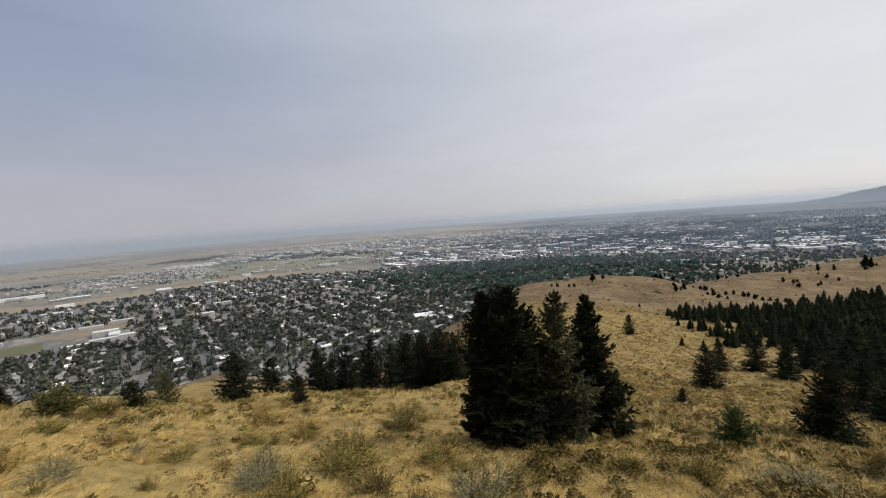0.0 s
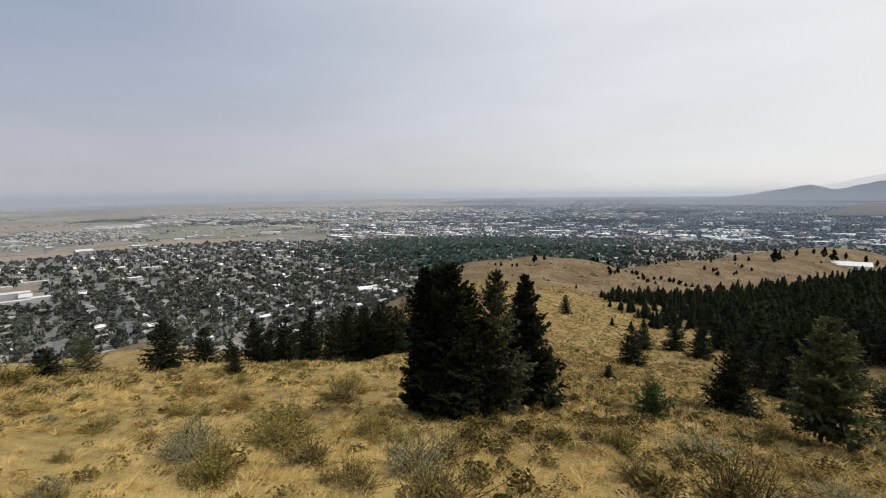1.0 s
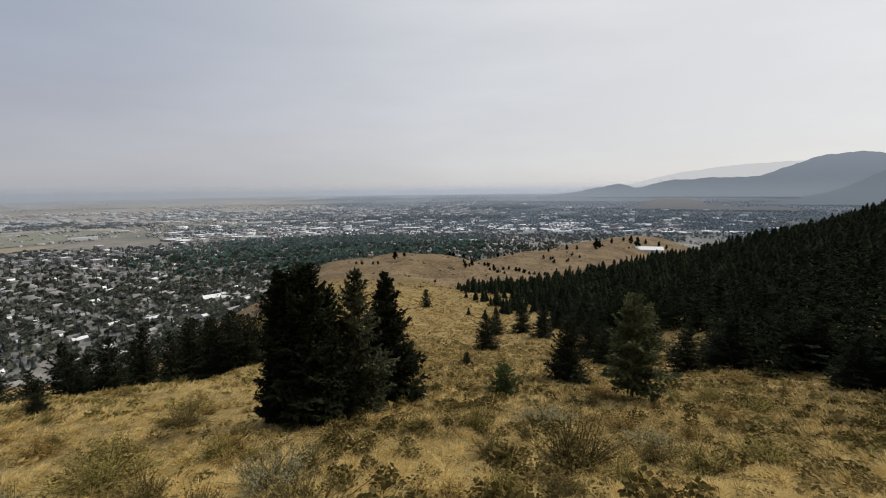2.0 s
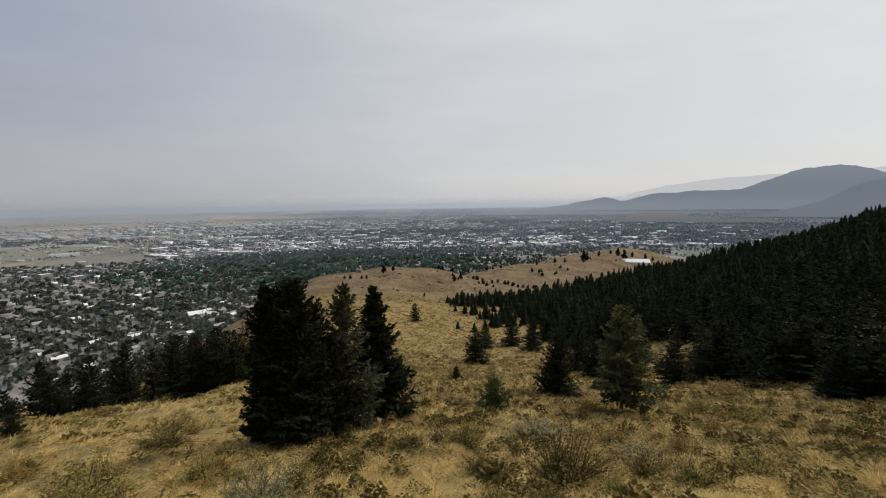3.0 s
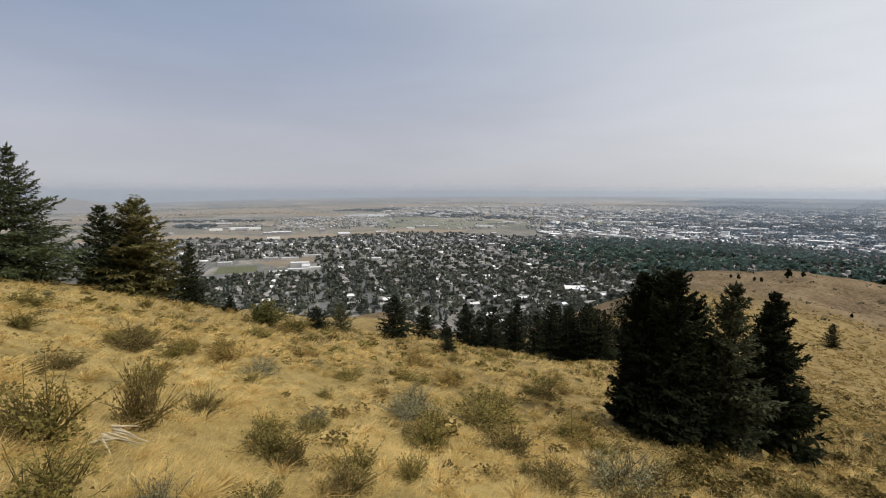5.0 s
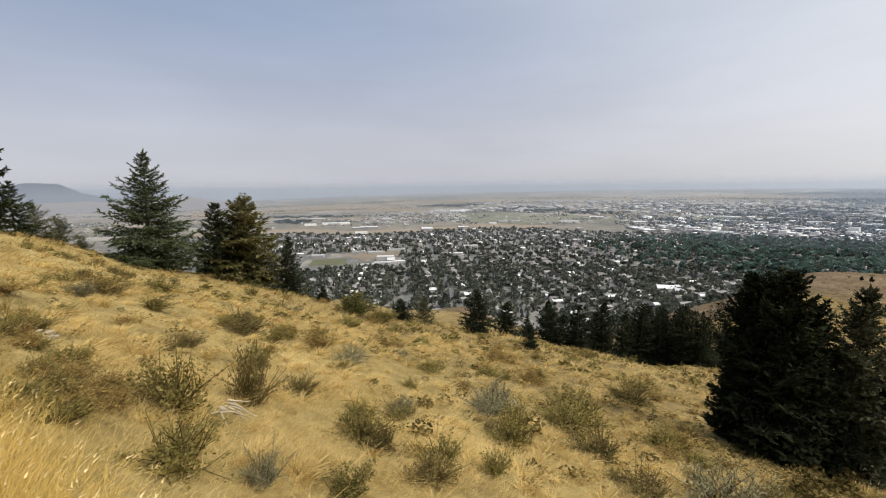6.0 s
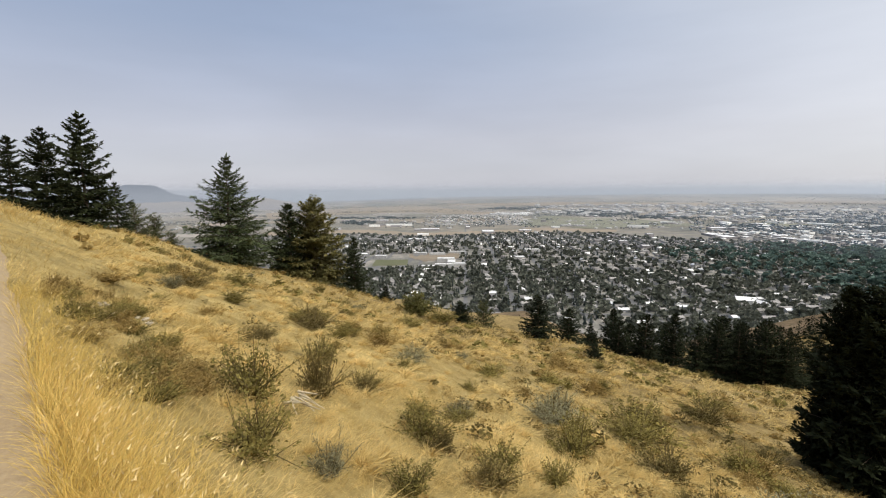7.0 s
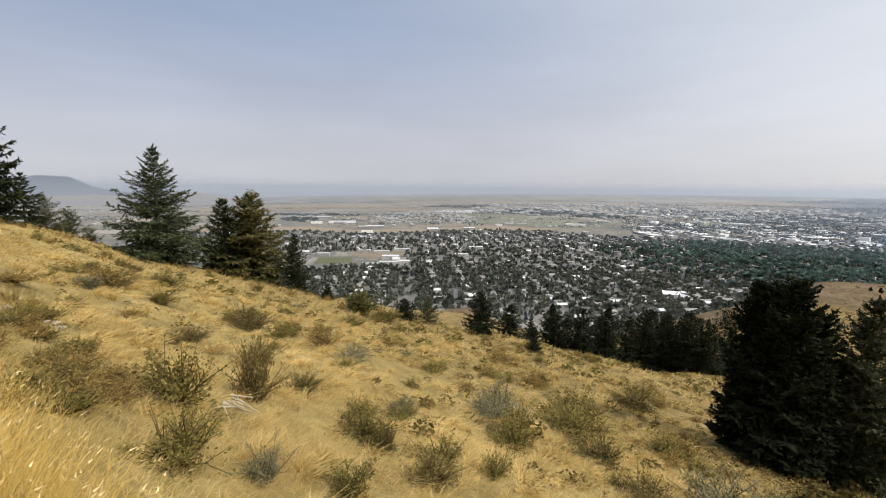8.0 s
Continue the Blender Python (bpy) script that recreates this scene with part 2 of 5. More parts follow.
M_GROUND = ground_material()
M_TRAIL = surf("trail_dirt", (0.30, 0.222, 0.128), (0.43, 0.33, 0.20), 0.8, 25, 0.95, 0.3, 0.25, world=True, each=0)
M_BARK = surf("bark", (0.07, 0.05, 0.035), (0.16, 0.12, 0.085), 4, 30, 0.95, 0.8, stretch=(1, 1, 0.3))
# near black: the clump's backlit shade is put into the needle colour
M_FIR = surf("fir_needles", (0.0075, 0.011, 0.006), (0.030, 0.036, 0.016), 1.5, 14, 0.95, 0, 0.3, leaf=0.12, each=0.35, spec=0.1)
M_SPRUCE = surf("spruce_needles", (0.028, 0.044, 0.018), (0.140, 0.165, 0.080), 1.5, 14, 0.8, 0, 0.3, leaf=0.2, each=0.55, spec=0.15)
M_PINE = surf("pine_needles", (0.038, 0.046, 0.018), (0.135, 0.140, 0.058), 1.5, 14, 0.8, 0, 0.3, leaf=0.25, each=0.45, spec=0.15)
M_BROWN = surf("browning_needles", (0.046, 0.055, 0.019), (0.225, 0.188, 0.068), 1.2, 14, 0.8, 0, 0.3, leaf=0.25, each=0.5)
# base colour kept near black, with the slope's backlit shade in it
M_FOREST = surf("shaded_forest_needles", (0.005, 0.008, 0.0045), (0.021, 0.025, 0.012), 0.05, 3, 1.0, 0, 0.3, leaf=0.06, world=True, each=0.7, spec=0.03)
M_GRASS = surf("dry_grass", (0.50, 0.355, 0.118), (0.88, 0.69, 0.31), 0.8, 4, 0.8, 0, 0.26, leaf=0.3, world=True, each=0.3)
M_GOLD = surf("golden_grass", (0.50, 0.355, 0.080), (0.76, 0.565, 0.20), 1.5, 12, 0.7, 0, 0.3, leaf=0.3, each=0.35)
M_SEED = surf("seed_heads", (0.68, 0.53, 0.25), (0.82, 0.68, 0.38), 2, 20, 0.6, 0, leaf=0.2)
M_SCRUB = surf("scrub_leaves", (0.135, 0.115, 0.032), (0.37, 0.305, 0.095), 3, 20, 0.8, 0, leaf=0.3, each=0.5, spec=0.1)
M_SAGE = surf("sage_leaves", (0.17, 0.16, 0.088), (0.38, 0.355, 0.215), 3, 20, 0.8, 0, leaf=0.3, each=0.35, spec=0.1)
M_GREY = surf("grey_twigs", (0.085, 0.064, 0.027), (0.21, 0.158, 0.068), 3, 20, 0.9, 0, each=0.4, spec=0.05)
M_RUST = surf("rusty_scrub", (0.19, 0.128, 0.042), (0.43, 0.305, 0.105), 3, 20, 0.8, 0, leaf=0.3, each=0.45, spec=0.1)
M_OLIVE = surf("olive_scrub", (0.095, 0.072, 0.026), (0.28, 0.21, 0.076), 0.3, 20, 0.8, 0, leaf=0.2, world=True, each=0.45, spec=0.1)
M_BUSH = surf("green_bush", (0.058, 0.062, 0.017), (0.165, 0.150, 0.046), 3, 20, 0.7, 0, leaf=0.2, each=0.35)
M_TUFT = surf("bunch_grass", (0.31, 0.212, 0.070), (0.70, 0.53, 0.225), 0.15, 2, 0.8, 0, 0.3, leaf=0.25, world=True, each=0.4)
M_BRUSH = surf("brush_leaves", (0.062, 0.050, 0.017), (0.205, 0.155, 0.052), 2, 15, 0.85, 0, leaf=0.15, world=True, each=0.5, spec=0.05)
M_DARKBUSH = surf("dark_bush", (0.025, 0.030, 0.015), (0.075, 0.075, 0.035), 1, 8, 0.9, 0, leaf=0.1, each=0.4)
# leaf colour blued and paled: haze over the centre is painted in
M_CENTRE = surf("hazed_centre_foliage", (0.078, 0.110, 0.135), (0.155, 0.198, 0.232), 0.01, 0.3, 0.8, 0, 0.3, leaf=0.15, world=True, each=0.45, spec=0.1)
# lighter copy of the fir needles, with sunlight put into the colour
M_LITFIR = surf("sun_tinted_fir_needles", (0.020, 0.028, 0.013), (0.13, 0.135, 0.075), 1.5, 14, 0.9, 0, 0.25, leaf=0.15, each=0.6, spec=0.1)
# lifted a little, with haze in the base colour
M_TOWNFIR = surf("town_conifers", (0.028, 0.038, 0.036), (0.062, 0.078, 0.072), 0.02, 0.5, 0.9, 0, 0.3, leaf=0.2, world=True, each=0.45)
M_BARE = surf("bare_sage_twigs", (0.105, 0.082, 0.030), (0.270, 0.212, 0.080), 3, 20, 0.9, 0, leaf=0.15, each=0.45, spec=0.05)
M_YOUNG = surf("young_pine_needles", (0.030, 0.052, 0.016), (0.10, 0.14, 0.042), 1.5, 14, 0.8, 0, 0.3, leaf=0.25, each=0.4, spec=0.1)
M_CREST = surf("crest_fir_needles", (0.014, 0.020, 0.009), (0.060, 0.070, 0.032), 1.5, 14, 0.9, 0, 0.3, leaf=0.15, each=0.5, spec=0.1)
# belts and woods on the plain carry haze in their leaf colours
M_BELT = surf("hazed_shelter_belts", (0.085, 0.108, 0.112), (0.155, 0.180, 0.184), 0.004, 0.1, 0.9, 0, 0.3, world=True, each=0.35, spec=0.05)
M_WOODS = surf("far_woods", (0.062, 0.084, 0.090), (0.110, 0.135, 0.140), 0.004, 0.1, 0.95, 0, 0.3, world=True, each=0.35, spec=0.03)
M_ROCK = surf("pale_rock", (0.33, 0.28, 0.20), (0.56, 0.50, 0.39), 6, 40, 0.9, 0.8)
M_WOOD = surf("bleached_wood", (0.48, 0.40, 0.26), (0.78, 0.68, 0.48), 3, 40, 0.85, 0.6, stretch=(1, 6, 6))
M_WALL = surf("house_wall", (0.27, 0.27, 0.27), (0.58, 0.58, 0.575), 0.4, 4, 0.85, 0, each=0.35)
M_ROOF = surf("shingle_roof", (0.15, 0.145, 0.14), (0.42, 0.405, 0.39), 0.5, 6, 0.9, 0, each=0.55)
M_PALEROOF = surf("pale_flat_roof", (0.60, 0.605, 0.61), (0.90, 0.905, 0.90), 0.1, 2, 0.4, 0, each=0.3, spec=0.5)
# brick shifted to blue-grey, painting in the haze over the centre
M_BRICKB = surf("hazed_brick_walls", (0.20, 0.19, 0.195), (0.36, 0.345, 0.35), 0.1, 1, 0.9, 0, each=0.35)
M_WHITE = surf("white_painted_metal", (0.80, 0.80, 0.79), (0.90, 0.90, 0.89), 0.2, 2, 0.35, 0, each=0.05, spec=0.5)
M_ROAD = surf("town_asphalt", (0.13, 0.133, 0.137), (0.20, 0.20, 0.20), 0.05, 1, 0.9, 0, world=True, each=0.1)
# fields, stubble and pasture greyed, with haze put into their colours
M_FIELD = surf("fields", (0.185, 0.18, 0.165), (0.36, 0.325, 0.275), 0.003, 0.06, 0.95, 0, 0.3, world=True, each=0.35)
M_STUBBLE = surf("dry_stubble", (0.205, 0.172, 0.128), (0.31, 0.255, 0.19), 0.004, 0.08, 0.95, 0, 0.3, world=True, each=0.15)
M_PASTURE = surf("dull_pasture", (0.15, 0.155, 0.115), (0.225, 0.222, 0.165), 0.004, 0.08, 0.95, 0, 0.3, world=True, each=0.15)
M_LAWN = surf("sports_turf", (0.095, 0.105, 0.055), (0.145, 0.145, 0.082), 0.03, 0.4, 0.9, 0, world=True)
# town, park and far foliage: haze put into the colours, more with distance
M_LEAF = surf("hazed_town_foliage", (0.060, 0.071, 0.058), (0.170, 0.178, 0.142), 0.01, 0.3, 0.8, 0, 0.3, leaf=0.3, world=True, each=0.6, spec=0.1)
M_GROVE = surf("hazed_park_foliage", (0.062, 0.108, 0.092), (0.175, 0.245, 0.212), 0.01, 0.3, 0.8, 0, 0.3, leaf=0.35, world=True, each=0.5, spec=0.1)
M_FAR = surf("hazed_far_foliage", (0.140, 0.182, 0.225), (0.195, 0.240, 0.285), 0.004, 0.1, 0.9, 0, 0.3, world=True, each=0.3, spec=0.05)

# ---- terrain ----
def softplus(v, w):
    return w * np.logaddexp(0.0, v / w)
def smax(a, b, k):
    h = np.maximum(k - np.abs(a - b), 0) / k
    return np.maximum(a, b) + h * h * k / 4
def valley_z(x, y):
    """The valley floor: level under the town, its rim raised to fit the camera's horizon."""
    az, r = np.degrees(np.arctan2(x, y)), np.hypot(x, y)
    rim = np.interp(az, (-80, -60, -45, -20, -8, 60), (-135, -127, -93, -68, -63, -58))
    return -170.0 + (rim + 170.0) * softplus(r - 2400, 180) / 2450


def ground_z(x, y):
    x, y = np.asarray(x, float), np.asarray(y, float)
    yp = np.maximum(y - 0.15, 0.0)
    z = -1.6 - 1.75 * (1 - np.exp(-yp / 6)) - 0.12 * yp - 0.18 * (softplus(70.0, 15) - softplus(70 - yp, 15))
    z = z + 0.5 * softplus(-y - 1.3, 0.2)
    z = z + np.where(x < 0, 3.2 * np.tanh(-x / 65), -10 * np.tanh(x / 70)) - 0.35 * softplus(y - 370, 30)
    z = z + 17 * np.exp(-((x - 62) / 55) ** 2 - ((y - 293) / 60) ** 2)
    z = z + 0.55 * np.exp(-((x + 9) / 10) ** 2 - ((y - 33) / 12) ** 2)
    az, r = np.degrees(np.arctan2(x, y)), np.hypot(x, y)
    z = z + 0.5 * np.exp(-((az + 79) / 5) ** 2 - ((r - 36) / 9) ** 2)
    crest = 33 + 9 * np.exp(-((az + 70) / 14) ** 2)
    beyond = softplus(np.minimum(r - crest, -6 + 0.085 * (y - 45) - x), 2.5)
    beyond = np.where((y < 0) & (x > 0), 0, beyond)
    z = z - (0.23 + 0.23 * np.clip((az + 34) / 16, 0, 1)) * beyond - 2.0 * (1 - np.exp(-beyond / 15))
    for az_, h_, w_ in ((-34, 8, 55), (-54, 13, 30)):
        dx_, dy_, c_, s_ = x - 152 * np.sin(np.radians(az_)), y - 152 * np.cos(np.radians(az_)), np.cos(np.radians(az_)), np.sin(np.radians(az_))
        z = z + h_ * np.exp(-((dx_ * c_ - dy_ * s_) / w_) ** 2 - ((dx_ * s_ + dy_ * c_) / 42) ** 2)
    zf = -14 + 0.23 * (x - 216) - 0.36 * (y - 125) - 0.6 * softplus(0.87 * x + 0.5 * y - 275, 15)
    z = smax(z, zf, 10.0)
    along, across = (x - 62) * 0.857 + (y - 293) * 0.515, -(x - 62) * 0.515 + (y - 293) * 0.857
    spur = -64 - 0.015 * along - 0.4 * softplus(along - 540, 30) - 0.4 * softplus(40 - along, 30) - 0.45 * (np.sqrt(across ** 2 + 3600) - 60)
    z = smax(z, spur, 16.0)
    return smax(z, valley_z(x, y), 10.0)



def link_mesh(name, verts, faces, material, smooth=False):
    me = bpy.data.meshes.new(name)
    verts = np.asarray(verts, dtype=np.float32).reshape(-1, 3)
    faces = np.asarray(faces, dtype=np.int32)
    k = faces.shape[1]
    me.vertices.add(len(verts))
    me.vertices.foreach_set("co", verts.ravel())
    me.loops.add(faces.size)
    me.loops.foreach_set("vertex_index", faces.ravel())
    me.polygons.add(len(faces))
    me.polygons.foreach_set("loop_start", np.arange(0, faces.size, k, dtype=np.int32))
    me.polygons.foreach_set("loop_total", np.full(len(faces), k, dtype=np.int32))
    if smooth:
        me.polygons.foreach_set("use_smooth", np.ones(len(faces), dtype=bool))
    me.update(calc_edges=True)
    me.validate()
    me.materials.append(material)
    return me


def part(name, mesh, parent, label=""):
    ob = new(name, mesh)
    ob.parent = parent
    return tagged(ob, label)


def lumps(x, y):
    """Small unevenness of the hillside."""
    return (0.10 * np.sin(0.9 * x + 1.3 * np.sin(0.55 * y)) * np.sin(0.8 * y + 0.7)
            + 0.05 * np.sin(2.3 * x + 1.0) * np.sin(2.1 * y + 0.9 * np.sin(1.1 * x)))


def land(x, y):
    """The height of the ground with its unevenness; flat on the trail."""
    x, y = np.asarray(x, float), np.asarray(y, float)
    r = np.hypot(x, y)
    off = np.clip((y - 0.3) / 1.5, 0, 1) * np.clip(r / 6, 0.3, 1)
    far = (2.2 * np.sin(x / 23 + 1.1 * np.sin(y / 31)) * np.sin(y / 27 + 0.4) + 1.2 * np.sin(x / 11 + 2 * np.sin(y / 17)) * np.sin(y / 13 + 1.5 * np.sin(x / 19))
           + np.clip(r / 300, 0, 1.5) * 1.5 * np.sin(x / 47 + 0.8) * np.sin(y / 39 + 1.4 * np.sin(x / 61))) * np.clip((r - 60) / 120, 0, 1)
    z = ground_z(x, y)
    return z + lumps(x, y) * off + far * np.clip((z + 165) / 30, 0, 1) * np.clip((1200 - r) / 300, 0, 1)


def make_ground():
    az = np.radians(np.concatenate([np.arange(-104, 84, 0.8), np.arange(84, 256, 4.0)]))
    rr = np.concatenate([[0.25], np.geomspace(0.5, 60, 130), np.geomspace(62, 700, 90), np.geomspace(730, 4960, 64)])
    A, R_ = np.meshgrid(az, rr, indexing="ij")
    x, y = R_ * np.sin(A), R_ * np.cos(A)
    v = np.stack([x, y, land(x, y)], -1).reshape(-1, 3)
    na, nr = len(az), len(rr)
    i, j = np.meshgrid(np.arange(na), np.arange(nr - 1), indexing="ij")
    i2 = (i + 1) % na
    f = np.stack([i * nr + j, i * nr + j + 1, i2 * nr + j + 1, i2 * nr + j], -1).reshape(-1, 4)
    hub = len(v)
    v = np.vstack([v, [[0, 0, float(land(0, 0))]]])
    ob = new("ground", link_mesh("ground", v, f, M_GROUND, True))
    cap = [(hub, k * nr, ((k + 1) % na) * nr) for k in range(na)]
    bm = bmesh.new()
    bm.from_mesh(ob.data)
    bm.verts.ensure_lookup_table()
    for c in cap:
        bm.faces.new([bm.verts[q] for q in c])
    bm.normal_update()
    bm.to_mesh(ob.data)
    bm.free()
    tagged(ob, "steep hillside of dry golden grass above a wide valley", "ground", kind="structure")


def make_trail():
    xs = np.linspace(-34, 14, 480)
    ys = np.linspace(0, 1, 9)
    v = []
    for x in xs:
        e = 0.06 + 0.02 * math.sin(1.7 * x) + 0.015 * math.sin(4.1 * x)
        for s in ys:
            y = -1.25 + s * (e + 1.25)
            v.append((x, y, float(land(x, y)) + 0.018 - 0.006 * math.sin(math.pi * s)))
    f = [(i * 9 + j, (i + 1) * 9 + j, (i + 1) * 9 + j + 1, i * 9 + j + 1) for i in range(len(xs) - 1) for j in range(8)]
    ob = new("trail", link_mesh("trail", v, f, M_TRAIL, True))
    tagged(ob, "smooth pale dirt footpath worn into the hillside", "path", kind="structure")


make_ground()
make_trail()


def bearing(az, d):
    return d * math.sin(radians(az)), d * math.cos(radians(az))


def make_backdrop():
    """Glowing upright rings for the end of the plain and the mountains, haze painted in."""
    def ring(name, r, a0, a1, z0, heights, material, label):
        az = np.radians(np.linspace(a0, a1, len(heights)))
        x, y = r * np.sin(az), r * np.cos(az)
        v = np.concatenate([np.stack([x, y, np.full(len(az), z0)], -1), np.stack([x, y, heights], -1)])
        k = len(az)
        f = [(i, i + 1, k + i + 1, k + i) for i in range(k - 1)]
        ob = new(name, link_mesh(name, v, f, material))
        tagged(ob, label, "backdrop", kind="structure")

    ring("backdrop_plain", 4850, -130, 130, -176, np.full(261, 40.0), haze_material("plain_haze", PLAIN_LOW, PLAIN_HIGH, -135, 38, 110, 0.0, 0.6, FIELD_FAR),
         "glowing ring for the far plain, painted to fade into haze at the horizon")

    # added glowing see-through rings that imitate haze thickening with distance
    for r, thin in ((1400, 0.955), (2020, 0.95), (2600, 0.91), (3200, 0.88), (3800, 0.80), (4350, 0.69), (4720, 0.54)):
        ring("backdrop_haze_ring", r, -130, 130, -179, np.full(131, 62.0), haze_material("haze_ring_glow", HAZE_RING, HAZE_RING, -170, 60, 120, thin, 0.35),
             "added see-through glowing ring imitating haze over the valley")

    def ridge(a, peaks, rough, seed):
        z = np.interp(a, [q[0] for q in peaks], [q[1] for q in peaks])
        z = np.convolve(np.pad(z, 4, "edge"), np.hanning(11)[1:-1] / np.hanning(11).sum(), "valid")
        return z + rough * (np.sin(a * 2.1 + seed) + 0.6 * np.sin(a * 5.3 + 2 * seed) + 0.35 * np.sin(a * 11.7 + seed)) * np.clip((z + 170) / 100, 0, 1)

    a = np.linspace(14, 110, 480)
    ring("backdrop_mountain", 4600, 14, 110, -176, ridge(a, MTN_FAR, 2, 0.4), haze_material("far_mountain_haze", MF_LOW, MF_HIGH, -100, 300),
         "far mountain ridge as a glowing cut-out, paled by painted haze")
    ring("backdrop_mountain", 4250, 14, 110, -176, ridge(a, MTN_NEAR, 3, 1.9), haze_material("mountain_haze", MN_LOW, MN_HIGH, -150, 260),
         "forested mountains as a glowing cut-out, painted haze blue-grey")
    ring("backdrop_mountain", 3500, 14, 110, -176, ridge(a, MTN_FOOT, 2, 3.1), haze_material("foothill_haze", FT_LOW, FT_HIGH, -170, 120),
         "wooded foothills below the mountains, glowing and dimmed with painted haze")
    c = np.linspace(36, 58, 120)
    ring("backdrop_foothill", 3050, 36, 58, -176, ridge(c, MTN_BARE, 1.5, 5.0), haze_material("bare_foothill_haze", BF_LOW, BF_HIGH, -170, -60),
         "bare tan foothill at the edge of the plain, glowing with painted haze")
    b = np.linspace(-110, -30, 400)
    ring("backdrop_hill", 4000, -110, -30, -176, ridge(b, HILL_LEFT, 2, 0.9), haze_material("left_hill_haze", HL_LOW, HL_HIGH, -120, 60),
         "low hills beyond the plain, a glowing cut-out painted haze blue")
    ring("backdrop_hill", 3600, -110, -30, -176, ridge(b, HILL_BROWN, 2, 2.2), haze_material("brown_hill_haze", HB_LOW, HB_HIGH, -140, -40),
         "low brown hill beyond the plain, glowing with painted haze")


# emission colours of the rings, paled and blued to paint in haze
HAZE_RING = (0.45, 0.497, 0.568)
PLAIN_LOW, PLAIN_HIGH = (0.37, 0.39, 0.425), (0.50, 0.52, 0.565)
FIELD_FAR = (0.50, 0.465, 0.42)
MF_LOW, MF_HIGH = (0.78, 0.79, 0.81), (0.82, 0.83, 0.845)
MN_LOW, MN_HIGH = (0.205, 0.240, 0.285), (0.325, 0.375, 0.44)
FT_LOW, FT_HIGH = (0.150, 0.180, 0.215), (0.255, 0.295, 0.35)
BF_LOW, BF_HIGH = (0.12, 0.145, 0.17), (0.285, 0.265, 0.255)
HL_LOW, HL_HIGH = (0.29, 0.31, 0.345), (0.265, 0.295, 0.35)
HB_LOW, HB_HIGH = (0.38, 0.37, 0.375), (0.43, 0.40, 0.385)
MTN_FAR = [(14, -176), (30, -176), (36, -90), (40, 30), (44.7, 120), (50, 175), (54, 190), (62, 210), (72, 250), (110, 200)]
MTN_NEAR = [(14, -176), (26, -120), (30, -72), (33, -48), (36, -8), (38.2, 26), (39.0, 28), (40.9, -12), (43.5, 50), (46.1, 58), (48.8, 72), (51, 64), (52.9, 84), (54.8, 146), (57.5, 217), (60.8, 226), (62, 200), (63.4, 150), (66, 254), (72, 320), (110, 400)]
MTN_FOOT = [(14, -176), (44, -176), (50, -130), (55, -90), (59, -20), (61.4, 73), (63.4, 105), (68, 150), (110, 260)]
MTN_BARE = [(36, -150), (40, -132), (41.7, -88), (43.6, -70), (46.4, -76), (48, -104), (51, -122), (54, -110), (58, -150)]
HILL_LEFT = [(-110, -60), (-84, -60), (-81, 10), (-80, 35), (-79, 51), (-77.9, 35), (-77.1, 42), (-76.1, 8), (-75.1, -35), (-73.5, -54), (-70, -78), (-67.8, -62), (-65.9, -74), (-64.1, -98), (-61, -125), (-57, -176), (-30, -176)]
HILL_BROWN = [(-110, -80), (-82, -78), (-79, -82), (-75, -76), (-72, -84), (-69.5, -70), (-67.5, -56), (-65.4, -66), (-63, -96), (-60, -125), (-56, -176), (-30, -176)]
make_backdrop()

# ---- conifers ----


def prism(p, q, r0, r1, sides=6):
    """A tapered round bar from p to q: vertices and quads."""
    p, q = np.asarray(p, float), np.asarray(q, float)
    d = (q - p) / (np.linalg.norm(q - p) + 1e-9)
    s = np.cross(d, (0.31, 0.87, 0.39))
    s /= np.linalg.norm(s)
    t = np.cross(d, s)
    a = np.linspace(0, 2 * np.pi, sides, endpoint=False)
    ringv = np.cos(a)[:, None] * s + np.sin(a)[:, None] * t
    v = np.concatenate([p + r0 * ringv, q + r1 * ringv])
    f = [(i, (i + 1) % sides, sides + (i + 1) % sides, sides + i) for i in range(sides)]
    return v, np.array(f)


def gather(pieces):
    vs, fs, base = [], [], 0
    for v, f in pieces:
        vs.append(v)
        fs.append(f + base)
        base += len(v)
    return np.concatenate(vs), np.concatenate(fs)


def sprays(p, d, length, width, rng, sag=0.25):
    """Flat needle sprays: from p along d, three corners each, the tip hanging."""
    n = len(p)
    d = d / (np.linalg.norm(d, axis=1, keepdims=True) + 1e-9)
    up = rng.normal(0, 0.55, (n, 3)) + (0, 0, 1)
    s = np.cross(d, up)
    s /= np.linalg.norm(s, axis=1, keepdims=True) + 1e-9
    L, W = length[:, None], width[:, None]
    tip = p + d * L - np.array([0, 0, 1.0]) * L * sag * rng.random((n, 1))
    v = np.stack([p + s * W, tip, p + d * L * 0.12 - s * W], 1).reshape(-1, 3)
    f = np.arange(3 * n).reshape(-1, 3)
    return v, f


